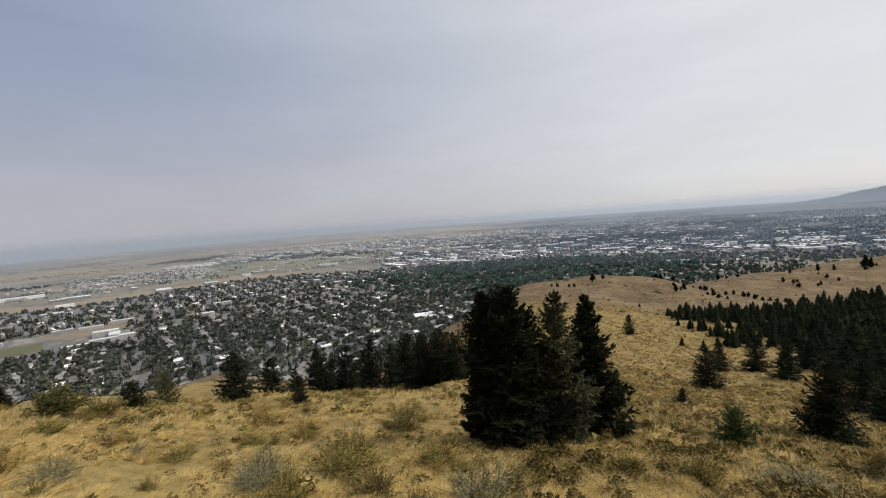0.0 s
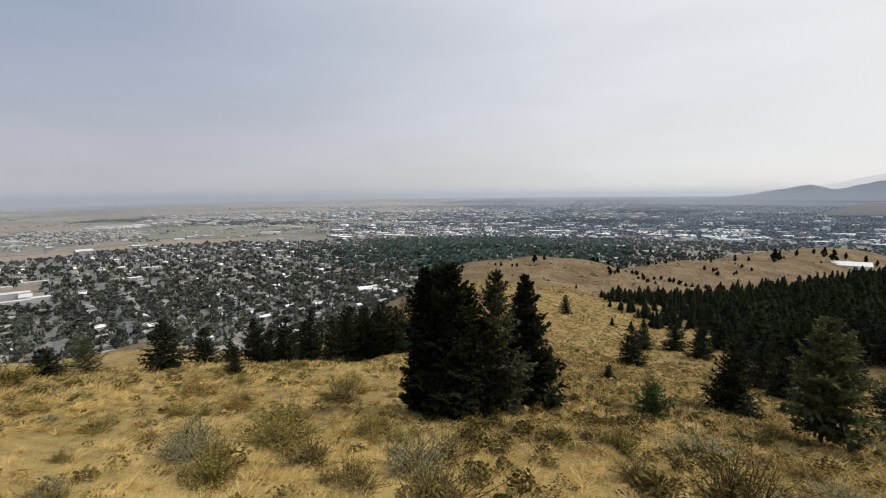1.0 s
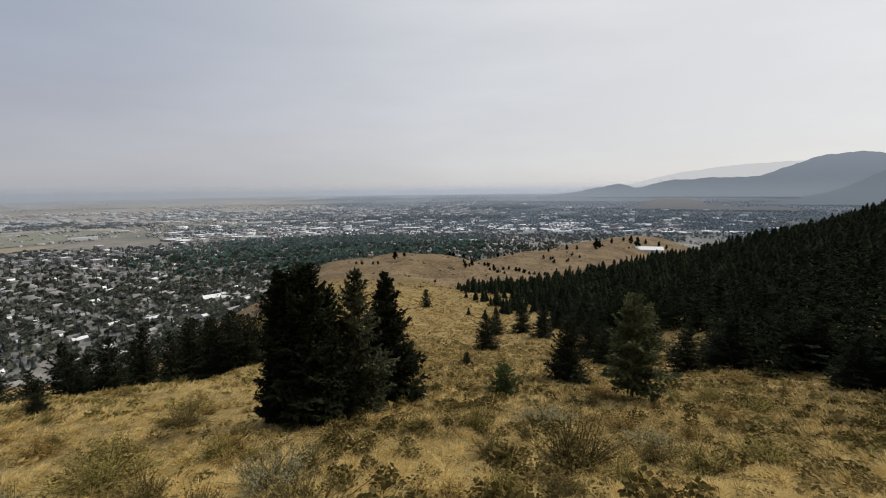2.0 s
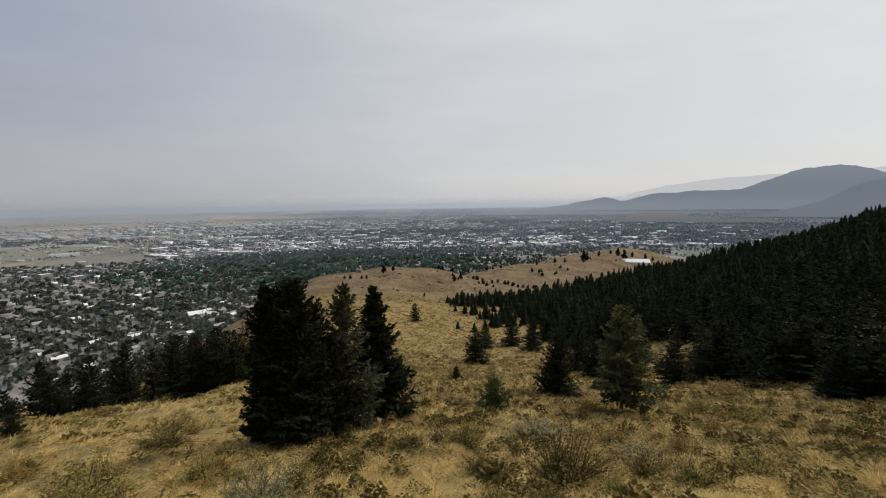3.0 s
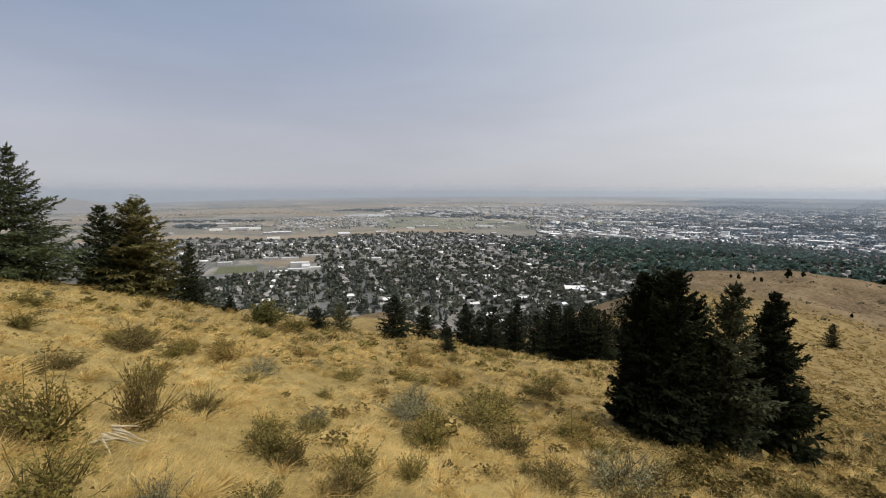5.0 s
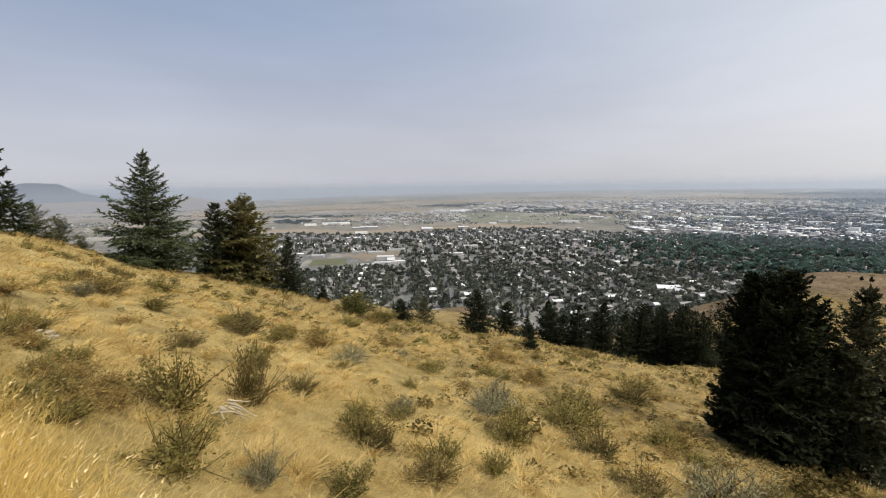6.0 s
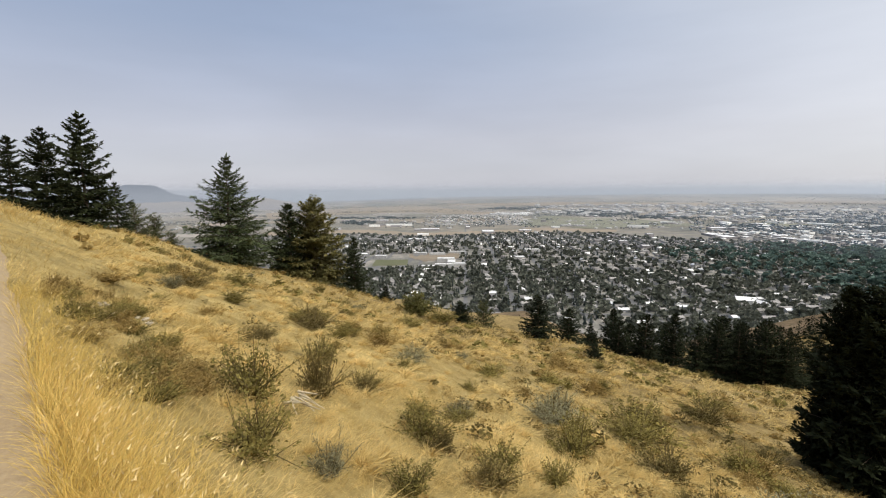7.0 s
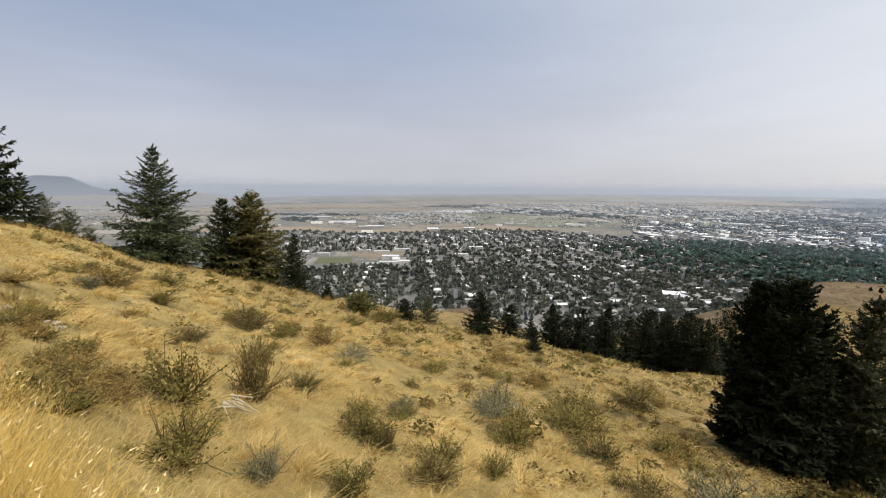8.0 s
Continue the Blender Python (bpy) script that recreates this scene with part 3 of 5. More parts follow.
def conifer_parts(h, r, seed, levels=34, arms=8, steps=9, twigs=4, taper=0.85, lift=0.25, droop=0.35, base=0.03, gap=0.12, fat=1.0, fine=1.0, whorl=0.3, flare=0.2):
    """A conifer of height h and crown radius r, its boughs in whorls with side twigs in the bough's plane: (trunk, limbs, crown), each vertices and faces."""
    rng = np.random.default_rng(seed)
    lean = rng.normal(0, 0.012, 2) * h
    pts = [np.array([lean[0] * s * s, lean[1] * s * s, h * s * 0.97 - 0.25 * (s == 0)]) for s in np.linspace(0, 1, 7)]
    rad = 0.017 * h * (1 - np.linspace(0, 1, 7)) + 0.004
    trunk = gather([prism(pts[i], pts[i + 1], rad[i], rad[i + 1], 8) for i in range(6)])
    limbs, P, Dd, Ln = [], [], [], []
    side_n = max(1, twigs // 2)
    up = np.array([0, 0, 1.0])
    for k in range(levels):
        level = base + (1 - base) * (k + 0.3) / levels
        n = max(4, int(arms * (1.15 - 0.5 * level)))
        a0 = rng.random() * 6.28
        for b in range(n):
            a = a0 + 6.283 * b / n + rng.normal(0, 0.25)
            s = min(max(level + rng.uniform(-1, 1) * whorl / levels, base), 0.995)
            side = 1 + gap * (0.7 * math.sin(2 * a + 5 * s + seed) + 0.6 * math.sin(3 * a - 9 * s + 2 * seed) + 0.5 * math.sin(23 * s + a + seed))
            L = (r * (1 - s) ** taper * side + 0.02 * h * (1 - s) + 0.012 * h) * rng.uniform(0.68, 1.15)
            L *= 0.7 + 0.3 * min((s - base) / 0.15, 1.0)
            if rng.random() < gap * 0.45:
                L *= 0.6
            e = lift * (1.9 * s - 0.35) + rng.normal(0, 0.10)
            out = np.array([math.cos(a), math.sin(a), 0.0])
            cross = np.array([-out[1], out[0], 0.0])
            q = np.linspace(0.14, 1, steps)
            o = np.array([lean[0] * s * s, lean[1] * s * s, h * s * 0.97])
            rise = e * q - droop * (1 - s) * 0.9 * q ** 2 + flare * q ** 4
            along = o + out * (L * q)[:, None] + up * (L * rise)[:, None]
            limbs.append(prism(o, along[-1], 0.010 * L + 0.003, 0.002, 3))
            dirs = np.gradient(along, axis=0)
            dirs /= np.linalg.norm(dirs, axis=1, keepdims=True)
            # short shoots along the bough itself
            unit = (0.012 * h + 0.10 * L) * fine
            P.append(along)
            Dd.append(dirs + rng.normal(0, 0.22, dirs.shape))
            Ln.append(unit * rng.uniform(0.9, 1.5, steps))
            # side twigs, longest a third of the way out, each with shoots along it
            reach = (0.46 * L * (1.05 - 0.8 * q) * np.clip(q / 0.3, 0.4, 1) + 0.5 * unit)
            for g in (-1, 1):
                td = dirs * 0.62 + g * cross * 0.8 + up * rng.normal(-0.06, 0.16, (steps, 1)) + rng.normal(0, 0.14, dirs.shape)
                td /= np.linalg.norm(td, axis=1, keepdims=True)
                rl = reach * rng.uniform(0.6, 1.2, steps)
                for m in range(side_n):
                    c = (m + rng.uniform(0.1, 0.9, (steps, 1))) / side_n
                    P.append(along + td * rl[:, None] * c * 0.9 - up * 0.10 * rl[:, None] * c ** 2)
                    Dd.append(td + rng.normal(0, 0.38, td.shape))
                    Ln.append(np.maximum(unit, rl / side_n * 0.8) * rng.uniform(0.75, 1.3, steps))
    P, Dd, Ln = np.concatenate(P), np.concatenate(Dd), np.concatenate(Ln)
    top = np.array([[lean[0], lean[1], h * z] for z in (0.90, 0.92, 0.935, 0.95, 0.965)])
    P = np.concatenate([P, top])
    Dd = np.concatenate([Dd, rng.normal(0, 0.3, (5, 3)) + (0, 0, 1)])
    Ln = np.concatenate([Ln, np.full(5, 0.04 * h)])
    crown = sprays(P, Dd, Ln, Ln * 0.22 * fat * rng.uniform(0.7, 1.3, len(Ln)), rng, 0.15)
    return trunk, gather(limbs), crown


def conifer(name, label, h, r, seed, needles, category="tree", group="", **kw):
    t, lb, c = conifer_parts(h, r, seed, **kw)
    root = new(name)
    tagged(root, label, category, group)
    part("trunk", link_mesh("trunk", *gather([t, lb]), M_BARK, True), root)
    part("crown", link_mesh("crown", *c, needles), root)
    return root


def stand(ob, x, y, turn=0.0, size=1.0, sink=0.05):
    z = float(land(x, y)) - sink
    ob.matrix_basis = pose(x, y, z, 0, 0, turn) @ Matrix.Diagonal((size, size, size, 1))
    return ob


def copy_stand(ob, x, y, turn, sx, sz, sink=0.05):
    c = copy_thing(ob, pose(x, y, float(land(x, y)) - sink, 0, 0, turn))
    c.scale = (sx, sx, sz)
    return c


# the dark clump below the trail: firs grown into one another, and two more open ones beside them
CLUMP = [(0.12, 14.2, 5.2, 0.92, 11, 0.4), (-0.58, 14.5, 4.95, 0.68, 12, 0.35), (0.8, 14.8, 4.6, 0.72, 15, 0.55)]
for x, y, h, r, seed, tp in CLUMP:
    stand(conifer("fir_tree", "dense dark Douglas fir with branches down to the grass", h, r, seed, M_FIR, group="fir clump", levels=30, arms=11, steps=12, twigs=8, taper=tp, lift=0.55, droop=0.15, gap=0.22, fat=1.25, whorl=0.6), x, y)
stand(conifer("fir_tree", "slender open fir with visible limbs, its twigs coloured lighter as if sunlit", 5.5, 1.35, 13, M_LITFIR, group="fir clump", levels=24, arms=9, steps=12, twigs=6, taper=0.8, lift=0.5, droop=0.2, gap=0.35, fat=1.1, whorl=0.45), 1.66, 15.5)
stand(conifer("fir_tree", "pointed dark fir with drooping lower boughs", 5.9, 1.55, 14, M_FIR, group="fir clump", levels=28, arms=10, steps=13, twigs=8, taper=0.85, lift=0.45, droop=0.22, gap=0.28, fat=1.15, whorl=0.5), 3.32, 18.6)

# young trees along the crest
stand(conifer("spruce_tree", "young grey-green spruce with even whorls, standing alone", 7.5, 3.15, 21, M_SPRUCE, levels=20, arms=11, steps=14, twigs=8, taper=1.05, lift=0.42, droop=0.22, gap=0.14, fat=0.95, fine=0.75, whorl=0.3, flare=0.16), -31.7, 11.3)
stand(conifer("fir_tree", "dark green fir beside a browning one", 5.7, 1.9, 22, M_CREST, levels=20, arms=9, steps=12, twigs=6, taper=0.75, gap=0.22, lift=0.45, droop=0.2, fat=1.1), -32.2, 15.9)
stand(conifer("fir_tree", "full conifer with yellow-brown drying needles", 6.5, 2.3, 23, M_BROWN, levels=22, arms=10, steps=11, twigs=8, taper=0.5, gap=0.24, lift=0.42, droop=0.05, fat=1.15, whorl=0.7, flare=0.05), -31.4, 17.4)
stand(conifer("fir_tree", "small narrow dark fir on the crest", 4.4, 1.2, 24, M_CREST, levels=20, arms=9, steps=10, twigs=6, taper=0.85, gap=0.2, lift=0.4, droop=0.2, fat=1.1), -28.2, 18.8)
# ragged firs at the top of the slope: x, y, height, radius, whorls
PINE_SPOTS = [(-29.9, 0.9, 3.5, 1.1, 15), (-30.7, 2.2, 4.8, 1.3, 18), (-32.1, 3.9, 6.4, 1.7, 18), (-33.3, 5.5, 3.2, 1.0, 12)]
for i, (x, y, h, r, k) in enumerate(PINE_SPOTS):
    stand(conifer("fir_tree", "tall ragged dark fir with bare gaps between boughs", h, r, 30 + i, M_CREST, levels=k, arms=10, steps=12, twigs=6, taper=0.8, gap=0.3, lift=0.45, droop=0.25, fat=1.35, whorl=0.25, flare=0.14), x, y)
for i, (x, y, h, r) in enumerate(((-34.0, 6.5, 2.0, 1.0), (-34.7, 7.7, 1.6, 0.9), (-35.3, 8.8, 1.1, 0.6))):
    stand(conifer("young_fir", "low bushy young fir on the crest", h, r, 36 + i, M_PINE, levels=11, arms=9, steps=9, twigs=6, taper=0.6, gap=0.3, lift=0.6, droop=0.1, fat=1.2, whorl=0.6), x, y)
stand(conifer("pine_tree", "young ponderosa pine with sunlit side and bare lower trunk", 5.3, 1.6, 41, M_PINE, levels=16, arms=9, steps=11, twigs=6, taper=0.55, lift=0.6, droop=0.15, gap=0.26, base=0.15, fat=1.6, whorl=0.5, flare=0.1), 14.8, 16.8)
stand(conifer("fir_tree", "compact dark fir at the edge of the draw", 4.4, 1.4, 42, M_FIR, levels=22, arms=10, steps=10, twigs=6, taper=0.65, gap=0.2, lift=0.5, droop=0.15, fat=1.2), 16.2, 24.4)

stand(conifer("pine_tree", "small olive-green pine at the end of the fir row", 1.75, 0.8, 43, M_PINE, levels=14, arms=8, steps=8, twigs=6, taper=0.5, lift=0.7, droop=0.1, gap=0.35, fat=1.2), -18.2, 21.8)

# the dark row behind the shoulder, from three shapes
MID = [conifer("fir_tree", "dark fir in the row behind the shoulder", 6.0, 1.45, 50 + k, M_FIR, group="fir row", levels=20, arms=9, steps=8, twigs=4, taper=0.6 + 0.12 * k, gap=0.26, lift=0.45, droop=0.2, fat=1.5, fine=1.0, whorl=0.4) for k in range(4)]
ROW = [(-18.2, 19.6, 1.5, 0.62), (-15.1, 23.3, 2.9, 1.0), (-17.5, 31.5, 3.6, 1.25), (-16.2, 36.6, 6.2, 1.6), (-16.4, 40.8, 7.0, 1.3), (-12.4, 33.8, 4.9, 1.2), (-11.7, 38.2, 6.7, 1.5)]
ROW += [(-11.1, 42.6, 6.3, 1.4), (-11.2, 50.8, 8.0, 2.35), (-8.5, 45.2, 5.9, 1.3), (-8.0, 51.4, 6.6, 1.5), (-5.2, 45.7, 5.5, 1.1), (-6.6, 45.5, 6.2, 1.4), (-9.4, 51.1, 7.0, 1.6), (-5.0, 48.7, 5.1, 1.3)]
ROW += [(-14.2, 38.5, 5.9, 1.5), (-13.2, 41.0, 6.6, 1.5), (-14.6, 34.2, 4.3, 1.15), (-9.9, 44.0, 6.2, 1.5), (-18.6, 37.5, 5.0, 1.3), (-20.5, 42.0, 6.0, 1.5), (-7.0, 55.0, 6.6, 1.6), (-3.6, 52.5, 5.4, 1.4), (-2.2, 55.0, 5.2, 1.4)]
GULLY = [(24.4, 57.1, 5.3, 1.6), (35.9, 79.0, 5.3, 1.45), (43.1, 81.9, 6.7, 2.0), (42.6, 72.7, 6.8, 2.05), (37.0, 135.5, 6.2, 1.5), (30.9, 42.2, 5.1, 1.5), (28.0, 35.8, 4.7, 1.4), (29.8, 27.9, 4.7, 1.4), (33.2, 36.8, 5.0, 1.5)]
GULLY += [(33.7, 27.0, 5.2, 1.8), (35.4, 21.8, 4.8, 1.7), (32.8, 17.7, 3.6, 1.3), (34.4, 41.5, 3.9, 1.35), (41.8, 45.6, 4.9, 1.7), (31.3, 15.5, 3.4, 1.1)]
GULLY += [(38.1, 29.9, 5.4, 1.8), (34.8, 23.3, 3.9, 1.25), (35.2, 29.9, 4.1, 1.3), (29.4, 16.1, 3.0, 1.1), (29.9, 12.9, 3.8, 1.3), (37.0, 17.9, 3.3, 1.1), (53.3, 84.2, 5.8, 1.9), (49.5, 71.1, 6.2, 1.9), (-25.8, 19.8, 1.3, 0.55), (-10.8, 22.1, 0.9, 0.4), (13.9, 36.9, 1.5, 0.5)]
rng = np.random.default_rng(5)
first = set()
for spots, label in ((ROW, ""), (GULLY, "dark fir scattered in the grassy draw")):
    for i, (x, y, h, r) in enumerate(spots):
        k = i % 4
        turn = float(rng.uniform(0, 360))
        if k not in first:
            first.add(k)
            ob = MID[k]
            stand(ob, x, y, turn)
            ob.scale = (r / 1.2, r / 1.2, h / 6)
        else:
            ob = copy_stand(MID[k], x, y, turn, r / 1.45, r / 1.45)
            ob.scale = (r / 1.2, r / 1.2, h / 6)
        tagged(ob, label)


def scatter_mesh(variants, spots):
    """Many copies joined: variants are (vertices, faces); spots rows of x, y, z, turn, width, height."""
    spots = np.asarray(spots)
    vs, fs, base = [], [], 0
    for k, (v, f) in enumerate(variants):
        s = spots[k::len(variants)]
        if not len(s):
            continue
        c, sn = np.cos(s[:, 3])[:, None], np.sin(s[:, 3])[:, None]
        x = (v[None, :, 0] * c - v[None, :, 1] * sn) * s[:, 4][:, None] + s[:, 0][:, None]
        y = (v[None, :, 0] * sn + v[None, :, 1] * c) * s[:, 4][:, None] + s[:, 1][:, None]
        z = v[None, :, 2] * s[:, 5][:, None] + s[:, 2][:, None]
        vs.append(np.stack([x, y, z], -1).reshape(-1, 3))
        fs.append((f[None] + (np.arange(len(s)) * len(v))[:, None, None]).reshape(-1, f.shape[1]) + base)
        base += len(s) * len(v)
    return np.concatenate(vs), np.concatenate(fs)


def tiered(seed, tiers=9, seg=9, r=0.2):
    """A far conifer, a unit high: ragged drooping skirts of boughs, one above another."""
    rng = np.random.default_rng(seed)
    v, f = [], []
    for k in range(tiers):
        s = k / tiers
        z1 = 0.05 + 0.95 * s
        z0 = min(z1 + 0.30 * (1 - 0.45 * s), 1.0 + 0.02 * (k == tiers - 1))
        rk = r * (1 - s) ** 0.85 * rng.uniform(0.85, 1.12) + 0.012
        b = len(v)
        v.append((rng.normal(0, 0.004), rng.normal(0, 0.004), z0))
        a0 = rng.uniform(0, 6.28)
        for j in range(seg):
            q = rk * (rng.uniform(0.85, 1.2) if j % 2 else rng.uniform(0.45, 0.7))
            a = a0 + 6.283 * (j + rng.uniform(-0.25, 0.25)) / seg
            v.append((q * math.cos(a), q * math.sin(a), z1 + rng.normal(0, 0.012) + (0.0 if j % 2 else 0.035)))
        f += [(b, b + 1 + j, b + 1 + (j + 1) % seg) for j in range(seg)]
    return np.array(v), np.array(f)


def clump(seed, n, tall, q=0.29):
    """A leafy crown of loose leaf masses about a unit high, on a short stem."""
    rng = np.random.default_rng(seed)
    p = rng.normal(0, 1, (n, 3))
    p /= np.linalg.norm(p, axis=1, keepdims=True)
    p *= rng.uniform(0.45, 1.0, (n, 1))
    p = p * (0.42, 0.42, 0.40) + (0, 0, 0.58)
    p[:, :2] *= (1 - tall * np.clip(p[:, 2:], 0, 1) ** 1.2)
    a, b = rng.normal(0, 1, (n, 3)), rng.normal(0, 1, (n, 3))
    a /= np.linalg.norm(a, axis=1, keepdims=True)
    b = np.cross(a, b)
    b /= np.linalg.norm(b, axis=1, keepdims=True)
    v = np.stack([p - q * a, p - q * b * 0.8, p + q * a, p + q * b * 0.8], 1).reshape(-1, 3)
    return v, np.arange(4 * n).reshape(-1, 4)


def make_forest():
    """The wood that climbs the far side of the draw, coloured near black for backlit shade."""
    rng = np.random.default_rng(77)
    n = 60000
    x, y = rng.uniform(20, 330, n), rng.uniform(-60, 260, n)
    az, r = np.degrees(np.arctan2(x, y)), np.hypot(x, y)
    edge = np.interp(az, (17, 20, 28, 35, 42, 47, 56, 62, 68, 100), (400, 172, 150, 112, 60, 48, 46, 40, 36, 34))
    top = np.interp(az, (18, 30, 40, 60, 100), (215, 245, 270, 300, 300))
    keep = (r > edge + rng.normal(0, 1, n) * np.interp(az, (18, 32, 45), (16, 12, 5))) & (r < top) & (az < 100) & (r > 26)
    keep &= rng.random(n) < np.clip(1.0 - r / 480, 0.35, 1) 
    x, y = x[keep], y[keep]
    glade = np.sin(x / 9 + 1.5 * np.sin(y / 13)) * np.sin(y / 8 + 1.2 * np.sin(x / 11))
    keep = (glade < np.interp(np.hypot(x, y) - np.interp(np.degrees(np.arctan2(x, y)), (17, 20, 28, 35, 42, 47, 56), (400, 172, 150, 112, 60, 48, 46)), (0, 18, 45), (0.15, 0.45, 1.1)))
    x, y = x[keep], y[keep]
    cell = {}
    for i in range(len(x)):
        s = 3.7 if math.hypot(x[i], y[i]) < 100 else 3.0
        cell.setdefault((s, int(x[i] // s), int(y[i] // s)), i)
    pick = np.array(sorted(cell.values()))
    x, y = x[pick], y[pick]
    h = np.where(np.hypot(x, y) < 100, 4.6, 3.4) + 5.4 * rng.random(len(x)) ** 1.3
    h = h * np.clip(0.72 + np.hypot(x, y) / 200, 0.7, 1.0) * np.interp(np.degrees(np.arctan2(x, y)), (18, 30, 36, 42, 50), (0.48, 0.78, 1.15, 1.1, 1.0))
    w = h * rng.uniform(1.05, 1.7, len(x)) * np.interp(np.degrees(np.arctan2(x, y)), (18, 30, 42), (1.35, 1.15, 1.0))
    variants = [tiered(90 + k, 7 + k % 3, 9, 0.18 + 0.025 * (k % 3)) for k in range(6)]
    spots = np.stack([x, y, land(x, y) - 0.1, rng.uniform(0, 6.28, len(x)), w, h], -1)
    near = np.hypot(x, y) < 92
    boughs = [conifer_parts(1.0, 0.22, 190 + k, levels=16, arms=6, steps=3, twigs=3, taper=0.7, lift=0.75, droop=0.1, gap=0.3, fat=2.3)[2] for k in range(3)]
    bushy = [clump(195 + k, 60, 0.85, 0.13) for k in range(4)]
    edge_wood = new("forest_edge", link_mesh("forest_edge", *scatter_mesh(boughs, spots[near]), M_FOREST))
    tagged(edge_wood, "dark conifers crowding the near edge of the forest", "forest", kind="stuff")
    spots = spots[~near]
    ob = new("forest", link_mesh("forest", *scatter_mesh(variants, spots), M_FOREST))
    tagged(ob, "dense dark conifer forest covering the opposite slope", "forest", kind="stuff")
    # scattered trees on the bald knob, the saddle and the lower foothill
    sp = []
    for i in range(80):
        a, d = rng.uniform(-50, 44), rng.uniform(180, 620)
        if a < 0 and not 300 < d < 560:
            continue
        px, py = bearing(a, d)
        if 170 < d < 330 and 3 < a < 19 and rng.random() < 0.8:
            continue
        if rng.random() < 0.3:
            continue
        hh = rng.uniform(2.5, 6)
        sp.append((px, py, float(land(px, py)) - 0.1, rng.uniform(0, 6.28), hh, hh))
    for i in range(46):
        a, d = rng.uniform(-24, -2.5), rng.uniform(52, 190)
        px, py = bearing(a, d)
        hh = rng.uniform(5, 8.5)
        sp.append((px, py, float(land(px, py)) - 0.1, rng.uniform(0, 6.28), hh * rng.uniform(1.0, 1.3), hh))
    for a, d, hh in ((11.4, 262, 5.5), (12.6, 266, 3.6), (9.2, 255, 3.0), (8.6, 257, 2.6), (7.2, 258, 3.0), (6.5, 260, 2.4), (17.5, 136, 1.4), (16.5, 215, 2.2)):
        px, py = bearing(a, d)
        sp.append((px, py, float(land(px, py)) - 0.1, rng.uniform(0, 6.28), hh, hh))
    far = [q for q in sp if math.hypot(q[0], q[1]) > 190]
    # groups of young trees on the saddle and round the foot of the knob
    for a, d, k in ((19.5, 300, 4), (21, 262, 5), (23, 330, 6), (24.5, 290, 6), (27, 340, 7), (29, 310, 6), (31, 420, 5), (34, 450, 5), (26, 460, 4)):
        for i in range(k):
            px, py = bearing(a + rng.normal(0, 0.9), d + rng.normal(0, 16))
            hh = rng.uniform(2.2, 5.0)
            far.append((px, py, float(land(px, py)) - 0.5, rng.uniform(0, 6.28), hh * rng.uniform(0.9, 1.3), hh))
    for a, d, hh in ((36.4, 540, 15), (36.8, 552, 11), (38.2, 585, 9), (39.5, 610, 8), (40.3, 600, 12), (41.0, 590, 14), (41.9, 640, 9), (43.3, 650, 10), (44.1, 655, 8), (33.0, 520, 8), (34.2, 530, 7), (30.8, 480, 6)):
        px, py = bearing(a, d)
        far.append((px, py, float(land(px, py)) - 1.0, rng.uniform(0, 6.28), hh * 0.75, hh))
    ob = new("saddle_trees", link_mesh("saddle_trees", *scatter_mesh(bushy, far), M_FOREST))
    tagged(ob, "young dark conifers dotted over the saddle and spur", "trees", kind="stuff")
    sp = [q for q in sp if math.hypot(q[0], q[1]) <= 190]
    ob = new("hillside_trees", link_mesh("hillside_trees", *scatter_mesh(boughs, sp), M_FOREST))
    tagged(ob, "small dark conifers scattered below the shoulder", "trees", kind="stuff")


make_forest()

# ---- town in the valley ----
GRID = -41.8


def town_xy(u, v):
    """u metres along the long street, v across it."""
    a = radians(GRID)
    return u * math.sin(a) + v * math.cos(a), u * math.cos(a) - v * math.sin(a)


def house_pieces(w, d, wall, rise):
    """Walls with gables, and a roof of two overhanging slabs."""
    x, y = w / 2, d / 2
    v = np.array([(-x, -y, -1), (x, -y, -1), (x, y, -1), (-x, y, -1), (-x, -y, wall), (x, -y, wall), (x, y, wall), (-x, y, wall), (-x, 0, wall + rise), (x, 0, wall + rise)], float)
    f = np.array([(0, 1, 5, 4), (2, 3, 7, 6), (1, 2, 6, 5), (3, 0, 4, 7), (5, 6, 9, 9), (7, 4, 8, 8)])
    o, t = 0.5, 0.25
    k = rise / y
    rv = []
    for s in (-1, 1):
        for zz in (0.02, t):
            rv += [(-x - o, s * (y + o), wall - o * k + zz), (x + o, s * (y + o), wall - o * k + zz), (x + o, 0, wall + rise + zz), (-x - o, 0, wall + rise + zz)]
    rf = []
    for b in (0, 8):
        rf += [(b + 4, b + 5, b + 6, b + 7), (b, b + 3, b + 2, b + 1), (b, b + 1, b + 5, b + 4), (b + 1, b + 2, b + 6, b + 5), (b + 3, b, b + 4, b + 7)]
    return (v, f), (np.array(rv, float), np.array(rf))


def mesh_poly(name, v, faces, material):
    me = bpy.data.meshes.new(name)
    me.from_pydata([tuple(p) for p in v], [], [tuple(dict.fromkeys(int(q) for q in f)) for f in faces])
    me.materials.append(material)
    return me


